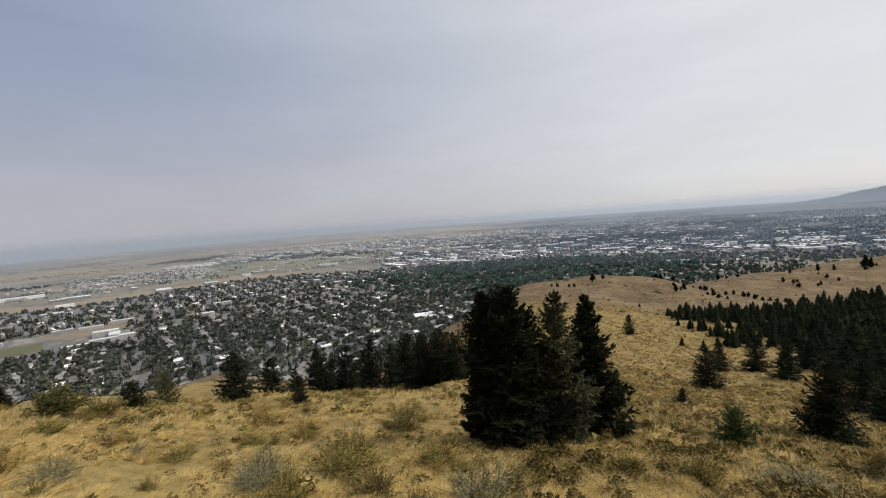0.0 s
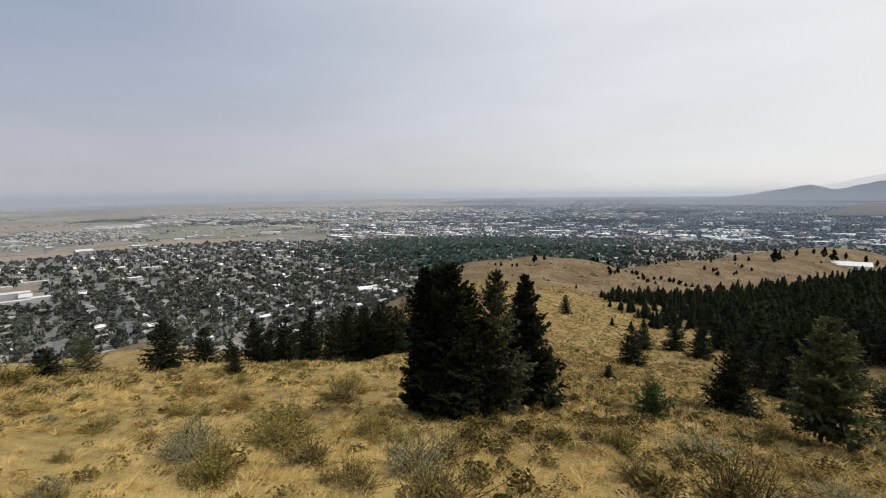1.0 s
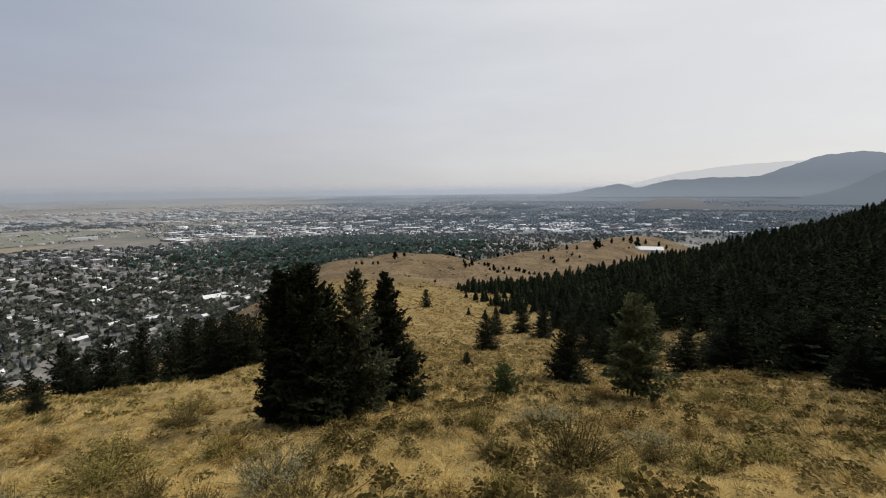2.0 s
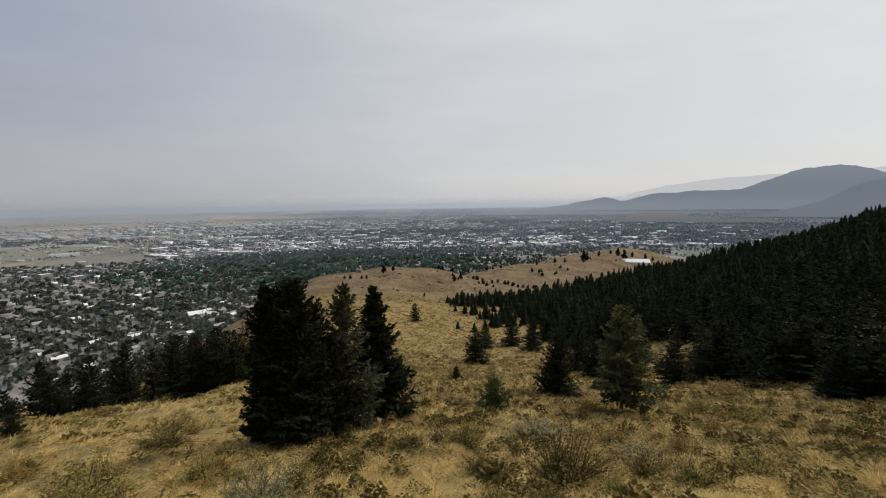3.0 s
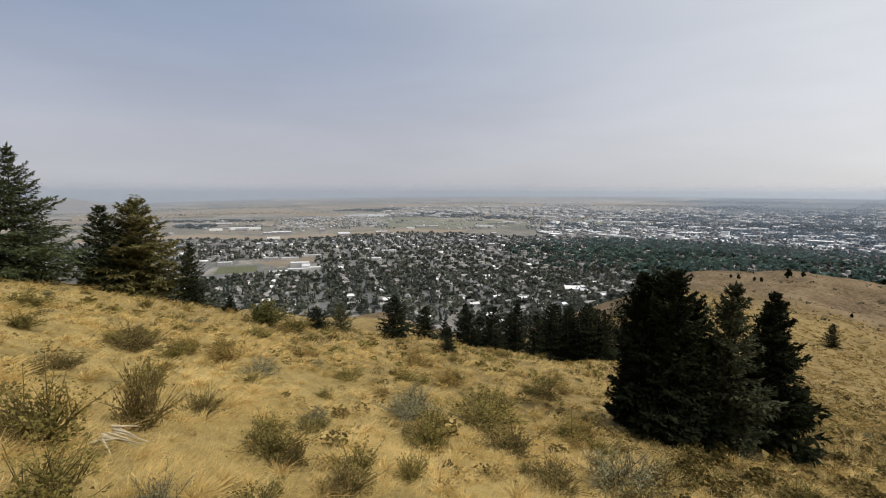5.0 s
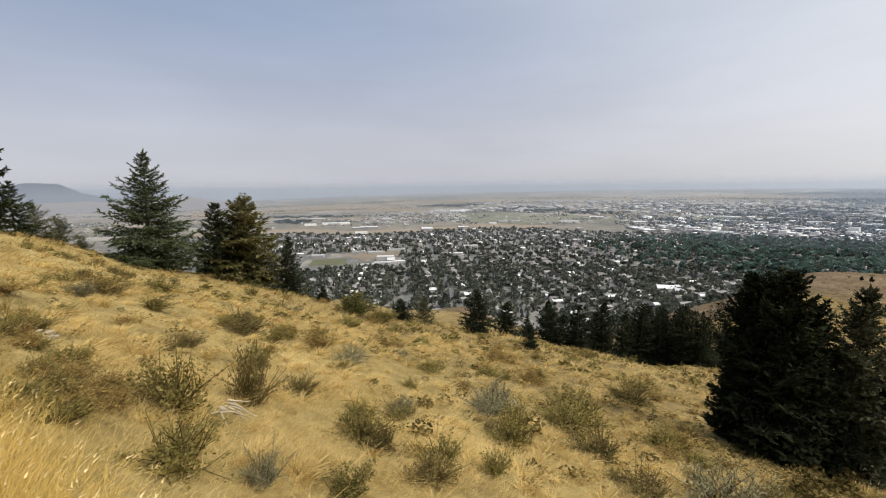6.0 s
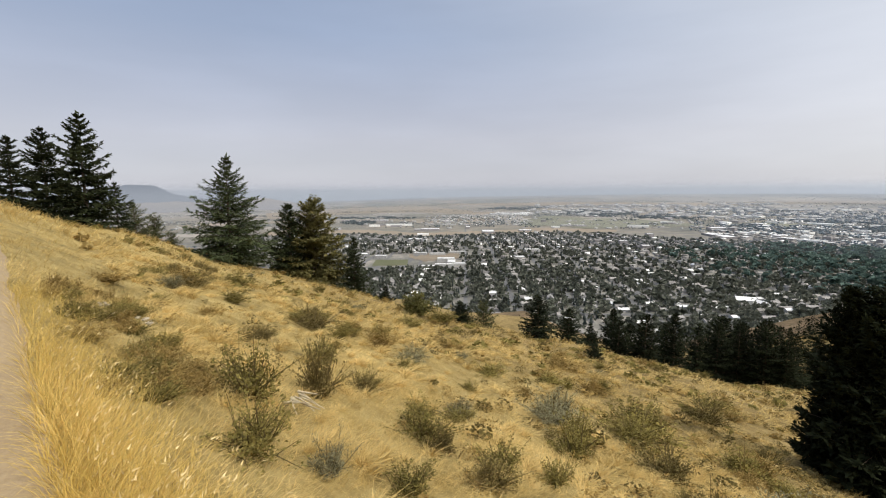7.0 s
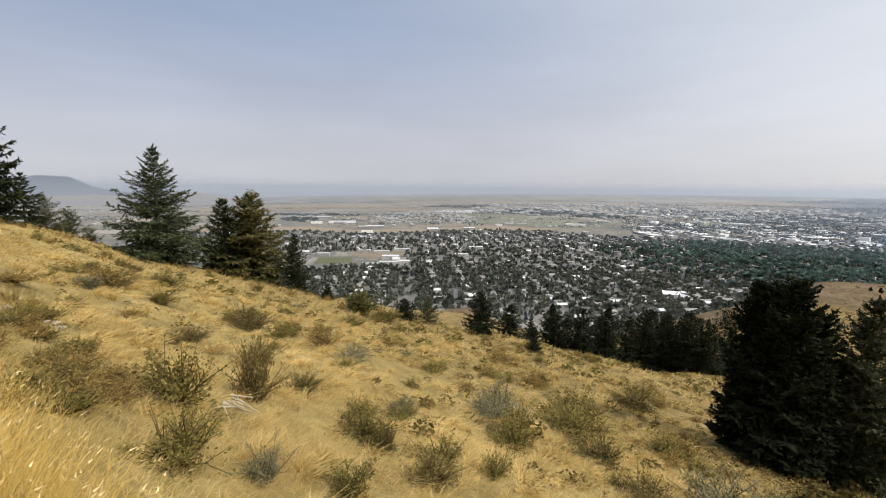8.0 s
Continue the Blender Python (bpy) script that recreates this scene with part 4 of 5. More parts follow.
def block_pieces(w, d, h):
    """A flat-roofed block with a parapet: walls and roof."""
    x, y, p = w / 2, d / 2, 0.7
    c = [(-x, -y), (x, -y), (x, y), (-x, y)]
    i = [(-x + 0.5, -y + 0.5), (x - 0.5, -y + 0.5), (x - 0.5, y - 0.5), (-x + 0.5, y - 0.5)]
    v = [(a, b, -1) for a, b in c] + [(a, b, h + p) for a, b in c] + [(a, b, h + p) for a, b in i] + [(a, b, h) for a, b in i]
    f = []
    for k in range(4):
        n = (k + 1) % 4
        f += [(k, n, 4 + n, 4 + k), (4 + k, 4 + n, 8 + n, 8 + k), (8 + k, 8 + n, 12 + n, 12 + k)]
    r = [(a, b, h + 0.02) for a, b in i]
    return (np.array(v, float), np.array(f)), (np.array(r, float), np.array([(0, 1, 2, 3)]))


def town_edge(az):
    """How far out the homes reach."""
    return np.interp(az, (-66, -55, -47, -42, -36, -32, -26, -20), (1750, 1730, 1590, 1640, 1700, 1790, 1760, 1660))


def in_town(az, d):
    """How closely built the valley is there: 1 homes, 2 leafy homes, 3 centre, 0 open."""
    zone = np.zeros(len(az), int)
    zone[(d > 520) & (d < town_edge(az)) & (az > -66) & (az < 46)] = 1
    zone[(d > 900) & (d < 1650) & (az > -16) & (az < 30)] = 2
    zone[(d > 1500) & (d < 2500) & (az > -14) & (az < 48)] = 3
    return zone


def make_town():
    rng = np.random.default_rng(31)
    kinds = [house_pieces(13, 8.5, 3.0, 2.3), house_pieces(15, 9.5, 3.2, 2.0), house_pieces(11, 9, 4.6, 2.8), house_pieces(18, 10, 3.0, 1.8)]
    protos = []
    for w, r in kinds:
        protos.append((mesh_poly("wall", w[0], w[1], M_WALL), mesh_poly("roof", r[0], r[1], M_ROOF), mesh_poly("roof", r[0], r[1], M_PALEROOF)))
    spots, roads = [], []
    us, vs = np.arange(480, 1900, 120.0), np.arange(-900, 1500, 88.0)
    for u in us:
        for v in vs:
            for side in (24, 62):
                for k in range(6):
                    hu, hv = u + 16 + k * 17.5 + rng.normal(0, 2), v + side + rng.normal(0, 2.5)
                    if rng.random() < 0.13:
                        continue
                    spots.append((*town_xy(hu, hv), 0 if rng.random() < 0.75 else 90, rng.integers(0, 4), rng.random()))
    sp = np.array(spots)
    az, d = np.degrees(np.arctan2(sp[:, 0], sp[:, 1])), np.hypot(sp[:, 0], sp[:, 1])
    zone = in_town(az, d)
    z = ground_z(sp[:, 0], sp[:, 1])
    ok = (zone > 0) & (z < valley_z(sp[:, 0], sp[:, 1]) + 5.5) & (np.abs(sp[:, 0] * math.cos(radians(GRID)) - sp[:, 1] * math.sin(radians(GRID))) > 12) & ~((az > -56) & (az < -42) & (d > 930) & (d < 1180))
    ok &= (zone != 2) | (rng.random(len(sp)) < 0.8)
    sp, d, z, az = sp[ok], d[ok], z[ok], az[ok]
    order = np.argsort(d)
    near, rest = order[:280], order[280:]
    for i in near:
        x, y, turn, kind, pale = sp[i]
        root = new("house")
        tagged(root, "small gabled house among trees on a town street" if pale <= 0.84 else "small gabled house with a pale metal roof", "house", "houses in town")
        wl, ro, rp = protos[int(kind)]
        part("wall", wl, root)
        part("roof", rp if pale > 0.84 else ro, root)
        root.matrix_basis = pose(x, y, z[i] + 0.3, 0, 0, -GRID + turn)
    rest_rows = [(sp[i, 0], sp[i, 1], z[i] + 0.3, radians(-GRID + sp[i, 2]), 1.0, 1.0, int(sp[i, 3]), sp[i, 4]) for i in rest]
    walls, roofs, pales = [], [], []
    for k in range(4):
        rows = [q[:6] for q in rest_rows if q[6] == k]
        dark = [q[:6] for q in rest_rows if q[6] == k and q[7] < 0.86]
        pale = [q[:6] for q in rest_rows if q[6] == k and q[7] >= 0.86]
        w, r = kinds[k]
        w = (w[0], w[1][:4])
        for store, piece, lst in ((walls, w, rows), (roofs, r, dark), (pales, r, pale)):
            if lst:
                store.append(scatter_mesh([piece], lst))
    root = new("houses")
    tagged(root, "hundreds of low houses spread through the leafy town", "houses", kind="stuff")
    for nm, store, m in (("walls", walls, M_WALL), ("roofs", roofs, M_ROOF), ("pale_roofs", pales, M_PALEROOF)):
        tagged(part(nm, link_mesh(nm, *gather(store), m), root), kind="stuff")

    # streets
    def strip(p, q, w, z=0.35):
        p, q = np.array(p), np.array(q)
        t = (q - p) / np.linalg.norm(q - p)
        s = np.array([-t[1], t[0]]) * w / 2
        k = max(1, int(np.linalg.norm(q - p) / 120))
        c = [p + (q - p) * i / k + g * s for i in range(k + 1) for g in (-1, 1)]
        lift = z + 1.2 * (np.hypot(*q) > 2400)
        return np.array([(a, b, float(valley_z(a, b)) + lift) for a, b in c]), np.array([(2 * i, 2 * i + 2, 2 * i + 3, 2 * i + 1) for i in range(k)])

    for v in vs:
        if abs(v + 20) < 1:
            continue
        roads.append(strip(town_xy(560, v + 4), town_xy(1640, v + 4), 8))
    roads.append(strip(town_xy(560, 0), town_xy(1900, 0), 6, 0.45))
    for u in us:
        roads.append(strip(town_xy(u, -880), town_xy(u, 1400), 9, 0.40))
    roads.append(strip(bearing(-51.5, 880), bearing(-46.6, 1330), 15, 0.46))
    roads.append(strip(bearing(-58, 1000), bearing(-51.5, 1340), 13, 0.46))
    roads.append(strip(bearing(17.5, 1500), bearing(18.2, 4200), 26, 0.5))
    roads.append(strip(bearing(15.2, 1700), bearing(13.5, 4200), 18, 0.5))
    roads.append(strip(bearing(38, 1400), bearing(46, 2900), 22, 0.5))
    roads.append(strip(bearing(-62, 880), bearing(-45.2, 940), 9, 0.47))
    roads.append(strip(bearing(-57.5, 900), bearing(-50.2, 1480), 10, 0.48))
    roads.append(strip(bearing(-70, 1500), bearing(5, 1750), 16, 0.55))
    v, f = gather(roads)
    tagged(new("road", link_mesh("road", v, f, M_ROAD)), "grid of pale grey town streets", "road", kind="structure")

    # open fields beyond the homes
    cells = []
    u = 1300.0
    while u < 5000:
        du = rng.uniform(110, 300) * max(1.0, u / 3000)
        v = -3600.0 - 0.6 * u
        while v < 4300 + 0.6 * u:
            dv = rng.uniform(160, 620) * max(1.0, u / 3000)
            cx, cy = town_xy(u + du / 2, v + dv / 2)
            a_, d_ = math.degrees(math.atan2(cx, cy)), math.hypot(cx, cy)
            lim = 1520 if a_ < -18 else 2500
            if lim < d_ < 4750 and -100 < a_ < 62 and (a_ < 3 or rng.random() < 0.12) and rng.random() < (0.25 if d_ < 2700 else 0.5):
                c = [town_xy(u + s * du + rng.normal(0, 6), v + t * dv + rng.normal(0, 10)) for s, t in ((0.02, 0.02), (0.98, 0.02), (0.98, 0.98), (0.02, 0.98))]
                nu, nv = max(1, int(du / 150)), max(1, int(dv / 150))
                c = np.array(c)
                grid_ = [(1 - s) * (1 - t) * c[0] + s * (1 - t) * c[1] + s * t * c[2] + (1 - s) * t * c[3] for s in np.linspace(0, 1, nu + 1) for t in np.linspace(0, 1, nv + 1)]
                cells.append((np.array([(x, y, float(valley_z(x, y)) + 0.15 + 0.9 * (d_ > 2200)) for x, y in grid_]),
                              np.array([(i * (nv + 1) + j, i * (nv + 1) + j + 1, (i + 1) * (nv + 1) + j + 1, (i + 1) * (nv + 1) + j) for i in range(nu) for j in range(nv)])))
            v += dv
        u += du
    v, f = gather(cells)
    tagged(new("fields", link_mesh("fields", v, f, M_FIELD)), "patchwork of dry tan hay fields across the valley", "field", kind="structure")

    def tract(label, material, edges, lift):
        """An open tract between two lines: (bearing, near side, far side)."""
        e = np.array(edges, float)
        a_ = np.linspace(e[0, 0], e[-1, 0], 40)
        w_ = 14 * np.sin(a_ * 1.9) + 9 * np.sin(a_ * 5.1)
        n_, f_ = np.interp(a_, e[:, 0], e[:, 1]) + w_, np.interp(a_, e[:, 0], e[:, 2]) + 1.4 * w_[::-1]
        k = 6
        r_ = n_[:, None] + (f_ - n_)[:, None] * np.linspace(0, 1, k + 1)
        x_, y_ = r_ * np.sin(np.radians(a_))[:, None], r_ * np.cos(np.radians(a_))[:, None]
        v_ = np.stack([x_, y_, valley_z(x_, y_) + lift], -1).reshape(-1, 3)
        q_ = [(i * (k + 1) + j, i * (k + 1) + j + 1, (i + 1) * (k + 1) + j + 1, (i + 1) * (k + 1) + j) for i in range(39) for j in range(k)]
        tagged(new("field", link_mesh("field", v_, np.array(q_), material)), label, "field", kind="structure")

    tract("long strip of tan stubble beyond the last homes", M_STUBBLE, ((-66, 1760, 1960), (-55, 1740, 1900), (-47, 1600, 1730), (-42, 1650, 1770), (-36, 1710, 1860), (-32, 1800, 1960), (-26.5, 1770, 1920), (-23.5, 1850, 1900)), 1.4)
    tract("dull olive pasture with a few trees", M_PASTURE, ((-35, 2020, 2300), (-32, 2060, 2640), (-27, 1960, 2520), (-21, 2090, 2470), (-15, 2200, 2330)), 1.6)
    tract("green meadow among the warehouses", M_PASTURE, ((-9.5, 2330, 2440), (-7, 2200, 2480), (-3, 2170, 2520), (-1.5, 2330, 2430)), 1.6)
    tract("long pinkish tan hay fields far out on the plain", M_STUBBLE, ((-66, 2700, 3250), (-54, 2950, 3500), (-48, 2950, 3500), (-41, 2700, 2990), (-37, 2760, 2860)), 2.2)
    tract("far tan hay fields below the horizon", M_STUBBLE, ((-44, 3560, 3760), (-28, 3380, 3760), (-17, 3330, 3620), (-6, 3700, 4000), (2, 3800, 3950)), 2.4)
    tract("bare brown playing ground and car parks behind the school", M_STUBBLE, ((-49, 1090, 1150), (-46, 1050, 1160), (-42.6, 1075, 1185)), 0.75)
    tagged(new("sports_field", link_mesh("sports_field", *strip(bearing(-53.5, 1045), bearing(-49.2, 1038), 84, 0.6), M_LAWN)), "mown green sports field beside the school", "sports field", kind="structure")

    # trees of the town
    def trees(name, n, az0, az1, d0, d1, mat, label, test, hs, leaves, tall, seed, shrink=False, leafy=0.32):
        rng = np.random.default_rng(seed)
        a = rng.uniform(az0, az1, n)
        d = np.sqrt(rng.uniform(d0 * d0, d1 * d1, n))
        x, y = d * np.sin(np.radians(a)), d * np.cos(np.radians(a))
        z = ground_z(x, y)
        v = x * math.cos(radians(GRID)) - y * math.sin(radians(GRID))
        street = np.abs((v + 900 - 4 + 44) % 88 - 44) < 5
        k = test(a, d, x, y, rng) & (z < valley_z(x, y) + 8) & ~((np.abs(v) < 4) & (d < 1300)) & ~(street & (d < 1500) & (rng.random(n) < 0.7))
        x, y, z = x[k], y[k], z[k]
        h = rng.uniform(*hs, len(x)) * (np.interp(np.hypot(x, y), (2300, 4800), (1.0, 0.5)) if shrink else 1.0)
        spots = np.stack([x, y, z - 0.3, rng.uniform(0, 6.28, len(x)), h * rng.uniform(0.8, 1.5, len(x)), h], -1)
        variants = [clump(seed + 3 + q, leaves, tall * (q % 2), leafy) for q in range(4)]
        tagged(new(name, link_mesh(name, *scatter_mesh(variants, spots), mat)), label, "trees", kind="stuff")

    def school(a, d):
        return (a > -56) & (a < -42.2) & (d > 950) & (d < 1165)

    def patchy(x, y, s, lim):
        return np.sin(x / s + 1.7 * np.sin(y / (1.7 * s))) * np.sin(y / s + 1.3 * np.sin(x / (1.3 * s))) > lim

    trees("town_trees", 15500, -68, 46, 540, 1790, M_LEAF, "leafy and coniferous street trees between the houses",
          lambda a, d, x, y, g: ~school(a, d) & (d < town_edge(a)) & (g.random(len(a)) < np.interp(d, (900, 1150, 1400, 1560, 1800), (0.85, 0.62, 0.52, 0.45, 0.42))), (4.5, 12.5), 17, 0.7, 201, leafy=0.27)
    g = np.random.default_rng(207)
    a, d = g.uniform(-66, 34, 3300), np.sqrt(g.uniform(560 ** 2, 1600 ** 2, 3300))
    x, y = d * np.sin(np.radians(a)), d * np.cos(np.radians(a))
    z = ground_z(x, y)
    k = (z < valley_z(x, y) + 7) & ~school(a, d)
    x, y, z = x[k], y[k], z[k]
    h = g.uniform(5, 13, len(x))
    spots = np.stack([x, y, z - 0.3, g.uniform(0, 6.28, len(x)), h * g.uniform(1.0, 1.7, len(x)), h], -1)
    tagged(new("town_conifers", link_mesh("town_conifers", *scatter_mesh([tiered(140 + q, 6, 7, 0.2) for q in range(4)], spots), M_TOWNFIR)),
           "dark pointed conifers between the houses of the town", "trees", kind="stuff")
    trees("foot_trees", 2000, -62, 10, 560, 960, M_LEAF, "crowded trees round the homes at the foot of the hill",
          lambda a, d, x, y, g: ~school(a, d), (4, 12), 17, 0.6, 209, leafy=0.27)
    trees("park_trees", 7000, -24, 42, 850, 1680, M_GROVE, "deep green belt of old trees around the town centre",
          lambda a, d, x, y, g: g.random(len(a)) < np.clip(1.0 - np.hypot((a - 4) / 24, (d - 1300) / 420), 0.0, 0.5) * 1.15, (7, 16), 18, 0.5, 202)
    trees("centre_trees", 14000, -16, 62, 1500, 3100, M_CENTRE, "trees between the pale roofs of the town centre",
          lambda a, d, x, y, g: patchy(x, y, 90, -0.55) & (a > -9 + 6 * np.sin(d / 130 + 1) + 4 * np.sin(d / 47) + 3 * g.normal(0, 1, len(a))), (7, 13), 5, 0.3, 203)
    def belts(a, d, x, y, g):
        """Open hay land next to the homes, then wooded suburbs, then long thin shelter belts out to the rim."""
        band = np.sin(d / 95 + 1.6 * np.sin(a / 11 + 0.6) + 0.7 * np.sin(a / 3.7)) + 0.6 * np.sin(d / 41 + a / 5)
        suburb = (((a > -47) & (a < -35)) | (a > -16)) & (d > 2060 + 50 * np.sin(a / 2)) & (d < 2620) & patchy(x, y, 130, -0.45)
        strip_ = (d > 2500) & (band > 0.55)
        edge_ = (d > 1500) & (d < 2700) & patchy(x, y, 75, 0.55) & ((d < 1640) | (d > 1960))
        return (suburb & (g.random(len(a)) < 0.8)) | ((strip_ & (g.random(len(a)) < 0.75)) | edge_) & (a < 8)

    def woods(a, d, x, y, g):
        """The few solid woods out on the plain."""
        w = 40 * np.sin(a * 1.3) + 25 * np.sin(a * 3.7 + 1)
        k = np.zeros(len(a), bool)
        for a0, a1, n0, n1, f0, f1 in ((-30.5, -21, 2640, 2600, 3060, 3000), (-22, -14, 2520, 2580, 2800, 2700), (-57.5, -53, 2150, 2200, 2400, 2420), (-54, -48, 2500, 2480, 2640, 2600),
                                       (-12.5, -8.5, 2060, 2080, 2280, 2300), (-2.5, 1, 2200, 2260, 2450, 2500), (5, 25, 2400, 2380, 2760, 2800), (12, 31, 2950, 3000, 3330, 3500), (-66, -52, 2560, 2520, 2640, 2650), (-40, -31, 3050, 3120, 3250, 3350)):
            s_ = (a - a0) / (a1 - a0)
            taper = 1 - np.abs(2 * s_ - 1) ** 3
            mid, half = (n0 + f0 + (n1 + f1 - n0 - f0) * s_) / 2 + w, (f0 - n0 + (f1 - n1 - f0 + n0) * s_) / 2
            k |= (s_ > 0) & (s_ < 1) & (np.abs(d - mid) < half * np.clip(taper, 0, 1))
        return k & (g.random(len(a)) < 0.9)

    trees("far_trees", 56000, -100, 62, 1500, 4830, M_BELT, "far groves and shelter belts across the plain, tinted for haze", belts, (5, 10), 5, 0.2, 204, True)
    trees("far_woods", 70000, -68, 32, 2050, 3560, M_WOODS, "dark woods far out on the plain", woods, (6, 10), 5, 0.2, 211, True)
    trees("valley_wood", 34000, 2, 62, 1950, 4830, M_FAR, "wooded outskirts under the mountains, tinted blue-grey for haze", lambda a, d, x, y, g: (a > 5 + 4 * np.sin(d / 120)) & patchy(x, y, 210 + 0.02 * d, -0.55) & ((a < 28) | (d < 3980)), (6, 11), 5, 0.2, 208, True)

    # larger buildings
    def block(x, y, w, d, h, turn, walls, roof, name, label, group=""):
        wp, rp = block_pieces(w, d, h)
        root = new(name)
        tagged(root, label, "building", group)
        part("wall", mesh_poly("wall", *wp, walls), root)
        part("roof", mesh_poly("roof", *rp, roof), root)
        root.matrix_basis = pose(x, y, float(ground_z(x, y)) + 0.3, 0, 0, turn)
        return root

    shapes = []
    for w, d, h in ((34, 26, 5), (48, 34, 5.5), (24, 24, 10), (75, 45, 6), (40, 20, 7), (26, 18, 17)):
        wp, rp = block_pieces(w, d, h)
        shapes.append([mesh_poly("wall", *wp, m) for m in (M_BRICKB, M_WHITE)] + [mesh_poly("roof", *rp, m) for m in (M_PALEROOF, M_ROOF)])
    for i in range(296):
        if i < 240:
            a = rng.uniform(-14, 47)
            d = 1640 + 5 * abs(a - 12) + abs(rng.normal(0, 1)) * (430 if a > 8 else 480)
        else:
            a, d = rng.uniform(-62, -12), rng.uniform(1180, 2600)
            if i % 2:
                continue
        x, y = bearing(a, d)
        if ground_z(x, y) > valley_z(x, y) + 4:
            continue
        k = int(rng.integers(0, 6))
        if k == 5 and rng.random() < 0.7:
            k = 1
        pale = rng.random() < 0.75
        root = new("commercial_building")
        tagged(root, "flat-roofed building with a white roof in the town" if pale else "flat-roofed brick building in the town", "building", "town buildings")
        part("wall", shapes[k][0 if rng.random() < 0.55 or a < -12 else 1], root)
        part("roof", shapes[k][2 if pale else 3], root)
        root.matrix_basis = pose(x, y, float(valley_z(x, y)) + 0.4, 0, 0, (-18 if a > -12 else -GRID) + (0 if rng.random() < 0.7 else 90))
    # the rest of the centre, joined
    rows = []
    for i in range(210):
        a = rng.uniform(-14, 54)
        d = 1700 + 5 * abs(a - 12) + abs(rng.normal(0, 1)) * 640
        x, y = bearing(a, d)
        rows.append((x, y, float(valley_z(x, y)), radians(-18 + 90 * (rng.random() < 0.3)), rng.uniform(0.5, 1.4), rng.uniform(0.7, 1.5)))
    (v, f), (rv, rf) = block_pieces(30, 26, 5)
    root = new("centre_buildings")
    tagged(root, "packed low buildings of the town centre with pale roofs", "buildings", kind="stuff")
    tagged(part("walls", link_mesh("walls", *scatter_mesh([(v, f)], rows), M_WHITE), root), kind="stuff")
    tagged(part("roofs", link_mesh("roofs", *scatter_mesh([(rv, rf)], rows), M_WHITE), root), kind="stuff")
    # pale specks of roofs far out on the plain, gathered along the highways
    rows = []
    for i in range(2300):
        a = rng.uniform(-80, 50)
        d, w, h = rng.uniform(1900, 4700), rng.uniform(0.3, 0.7), rng.uniform(0.5, 0.9)
        if i < 330:
            a, d = (rng.uniform(-47, -34) if i % 3 else rng.uniform(-60, 20)), rng.uniform(2080, 2700)
        elif i < 560:
            a, d = rng.uniform(-16, 20), rng.uniform(2050, 2700)
        elif i < 800:
            k = i % 4
            a, d = ((rng.uniform(-29, -16), 3420), (rng.uniform(-14, -8), 3620), (rng.uniform(-38.5, -33.5), 2740), (rng.uniform(-16, -4), 3180))[k]
            d += rng.normal(0, 25) + 8 * math.sin(a * 2)
            w, h = rng.uniform(0.6, 2.2), rng.uniform(0.7, 1.1)
        elif i < 1400:
            a, d = rng.uniform(-34, 26), rng.choice([2840, 2980, 3130, 3420]) + 2.5 * a + rng.normal(0, 22)
            w, h = rng.uniform(0.6, 2.0), rng.uniform(0.7, 1.2)
        elif i < 1560:
            d = rng.choice([2300, 3750, 4150]) + rng.normal(0, 30)
        if a > 24 and d > 2500 and i % 4:
            continue
        x, y = bearing(a, d)
        w *= float(np.interp(d, (2600, 4700), (1.0, 0.6)))
        rows.append((x, y, float(valley_z(x, y)) + 0.5, radians(-GRID + 90 * rng.integers(0, 2)), w, h))
    v, f = block_pieces(30, 16, 7)[0]
    rv, rf = block_pieces(30, 16, 7)[1]
    root = new("far_buildings")
    tagged(root, "scattered pale sheds and homes far out on the plain", "buildings", kind="stuff")
    tagged(part("walls", link_mesh("walls", *scatter_mesh([(v, f)], rows), M_WALL), root), kind="stuff")
    tagged(part("roofs", link_mesh("roofs", *scatter_mesh([(rv, rf)], rows), M_PALEROOF), root), kind="stuff")

    # long white warehouses that stand out
    for a, d, w, dd, h in ((-21.2, 2080, 84, 22, 8), (-18.1, 2296, 62, 26, 8), (-50.2, 2085, 120, 24, 8), (-53.3, 2070, 50, 22, 7), (-35.0, 2690, 90, 30, 8), (-34.2, 2790, 46, 24, 8), (20.8, 1440, 62, 20, 7), (2.8, 2300, 60, 30, 8), (8.6, 2330, 66, 34, 9), (12.5, 2080, 74, 30, 8), (-0.5, 2450, 54, 26, 8), (-30.6, 1975, 34, 18, 6), (-47.2, 1640, 42, 20, 7)):
        block(*bearing(a, d), w, dd, h, -a, M_WHITE, M_WHITE, "warehouse", "long white flat-roofed warehouse on the plain", "warehouses")

    # the school, the white hall below the row of firs, the long shed behind the wood
    for a, d, w, dd, h in ((-42.6, 985, 34, 18, 6), (-44.5, 975, 42, 14, 6), (-46.6, 962, 44, 14, 5), (-44.3, 1040, 40, 22, 9), (-43.6, 1010, 18, 40, 7), (-42.9, 1180, 46, 14, 5), (-45.4, 1150, 40, 14, 5), (-47.6, 1165, 34, 14, 5), (-52.6, 1120, 30, 16, 6), (-35.2, 1085, 34, 20, 7), (-33.4, 1230, 40, 16, 6)):
        block(*bearing(a, d), w, dd, h, -GRID, M_WALL, M_PALEROOF, "school_building", "low school building with flat white roofs", "school")
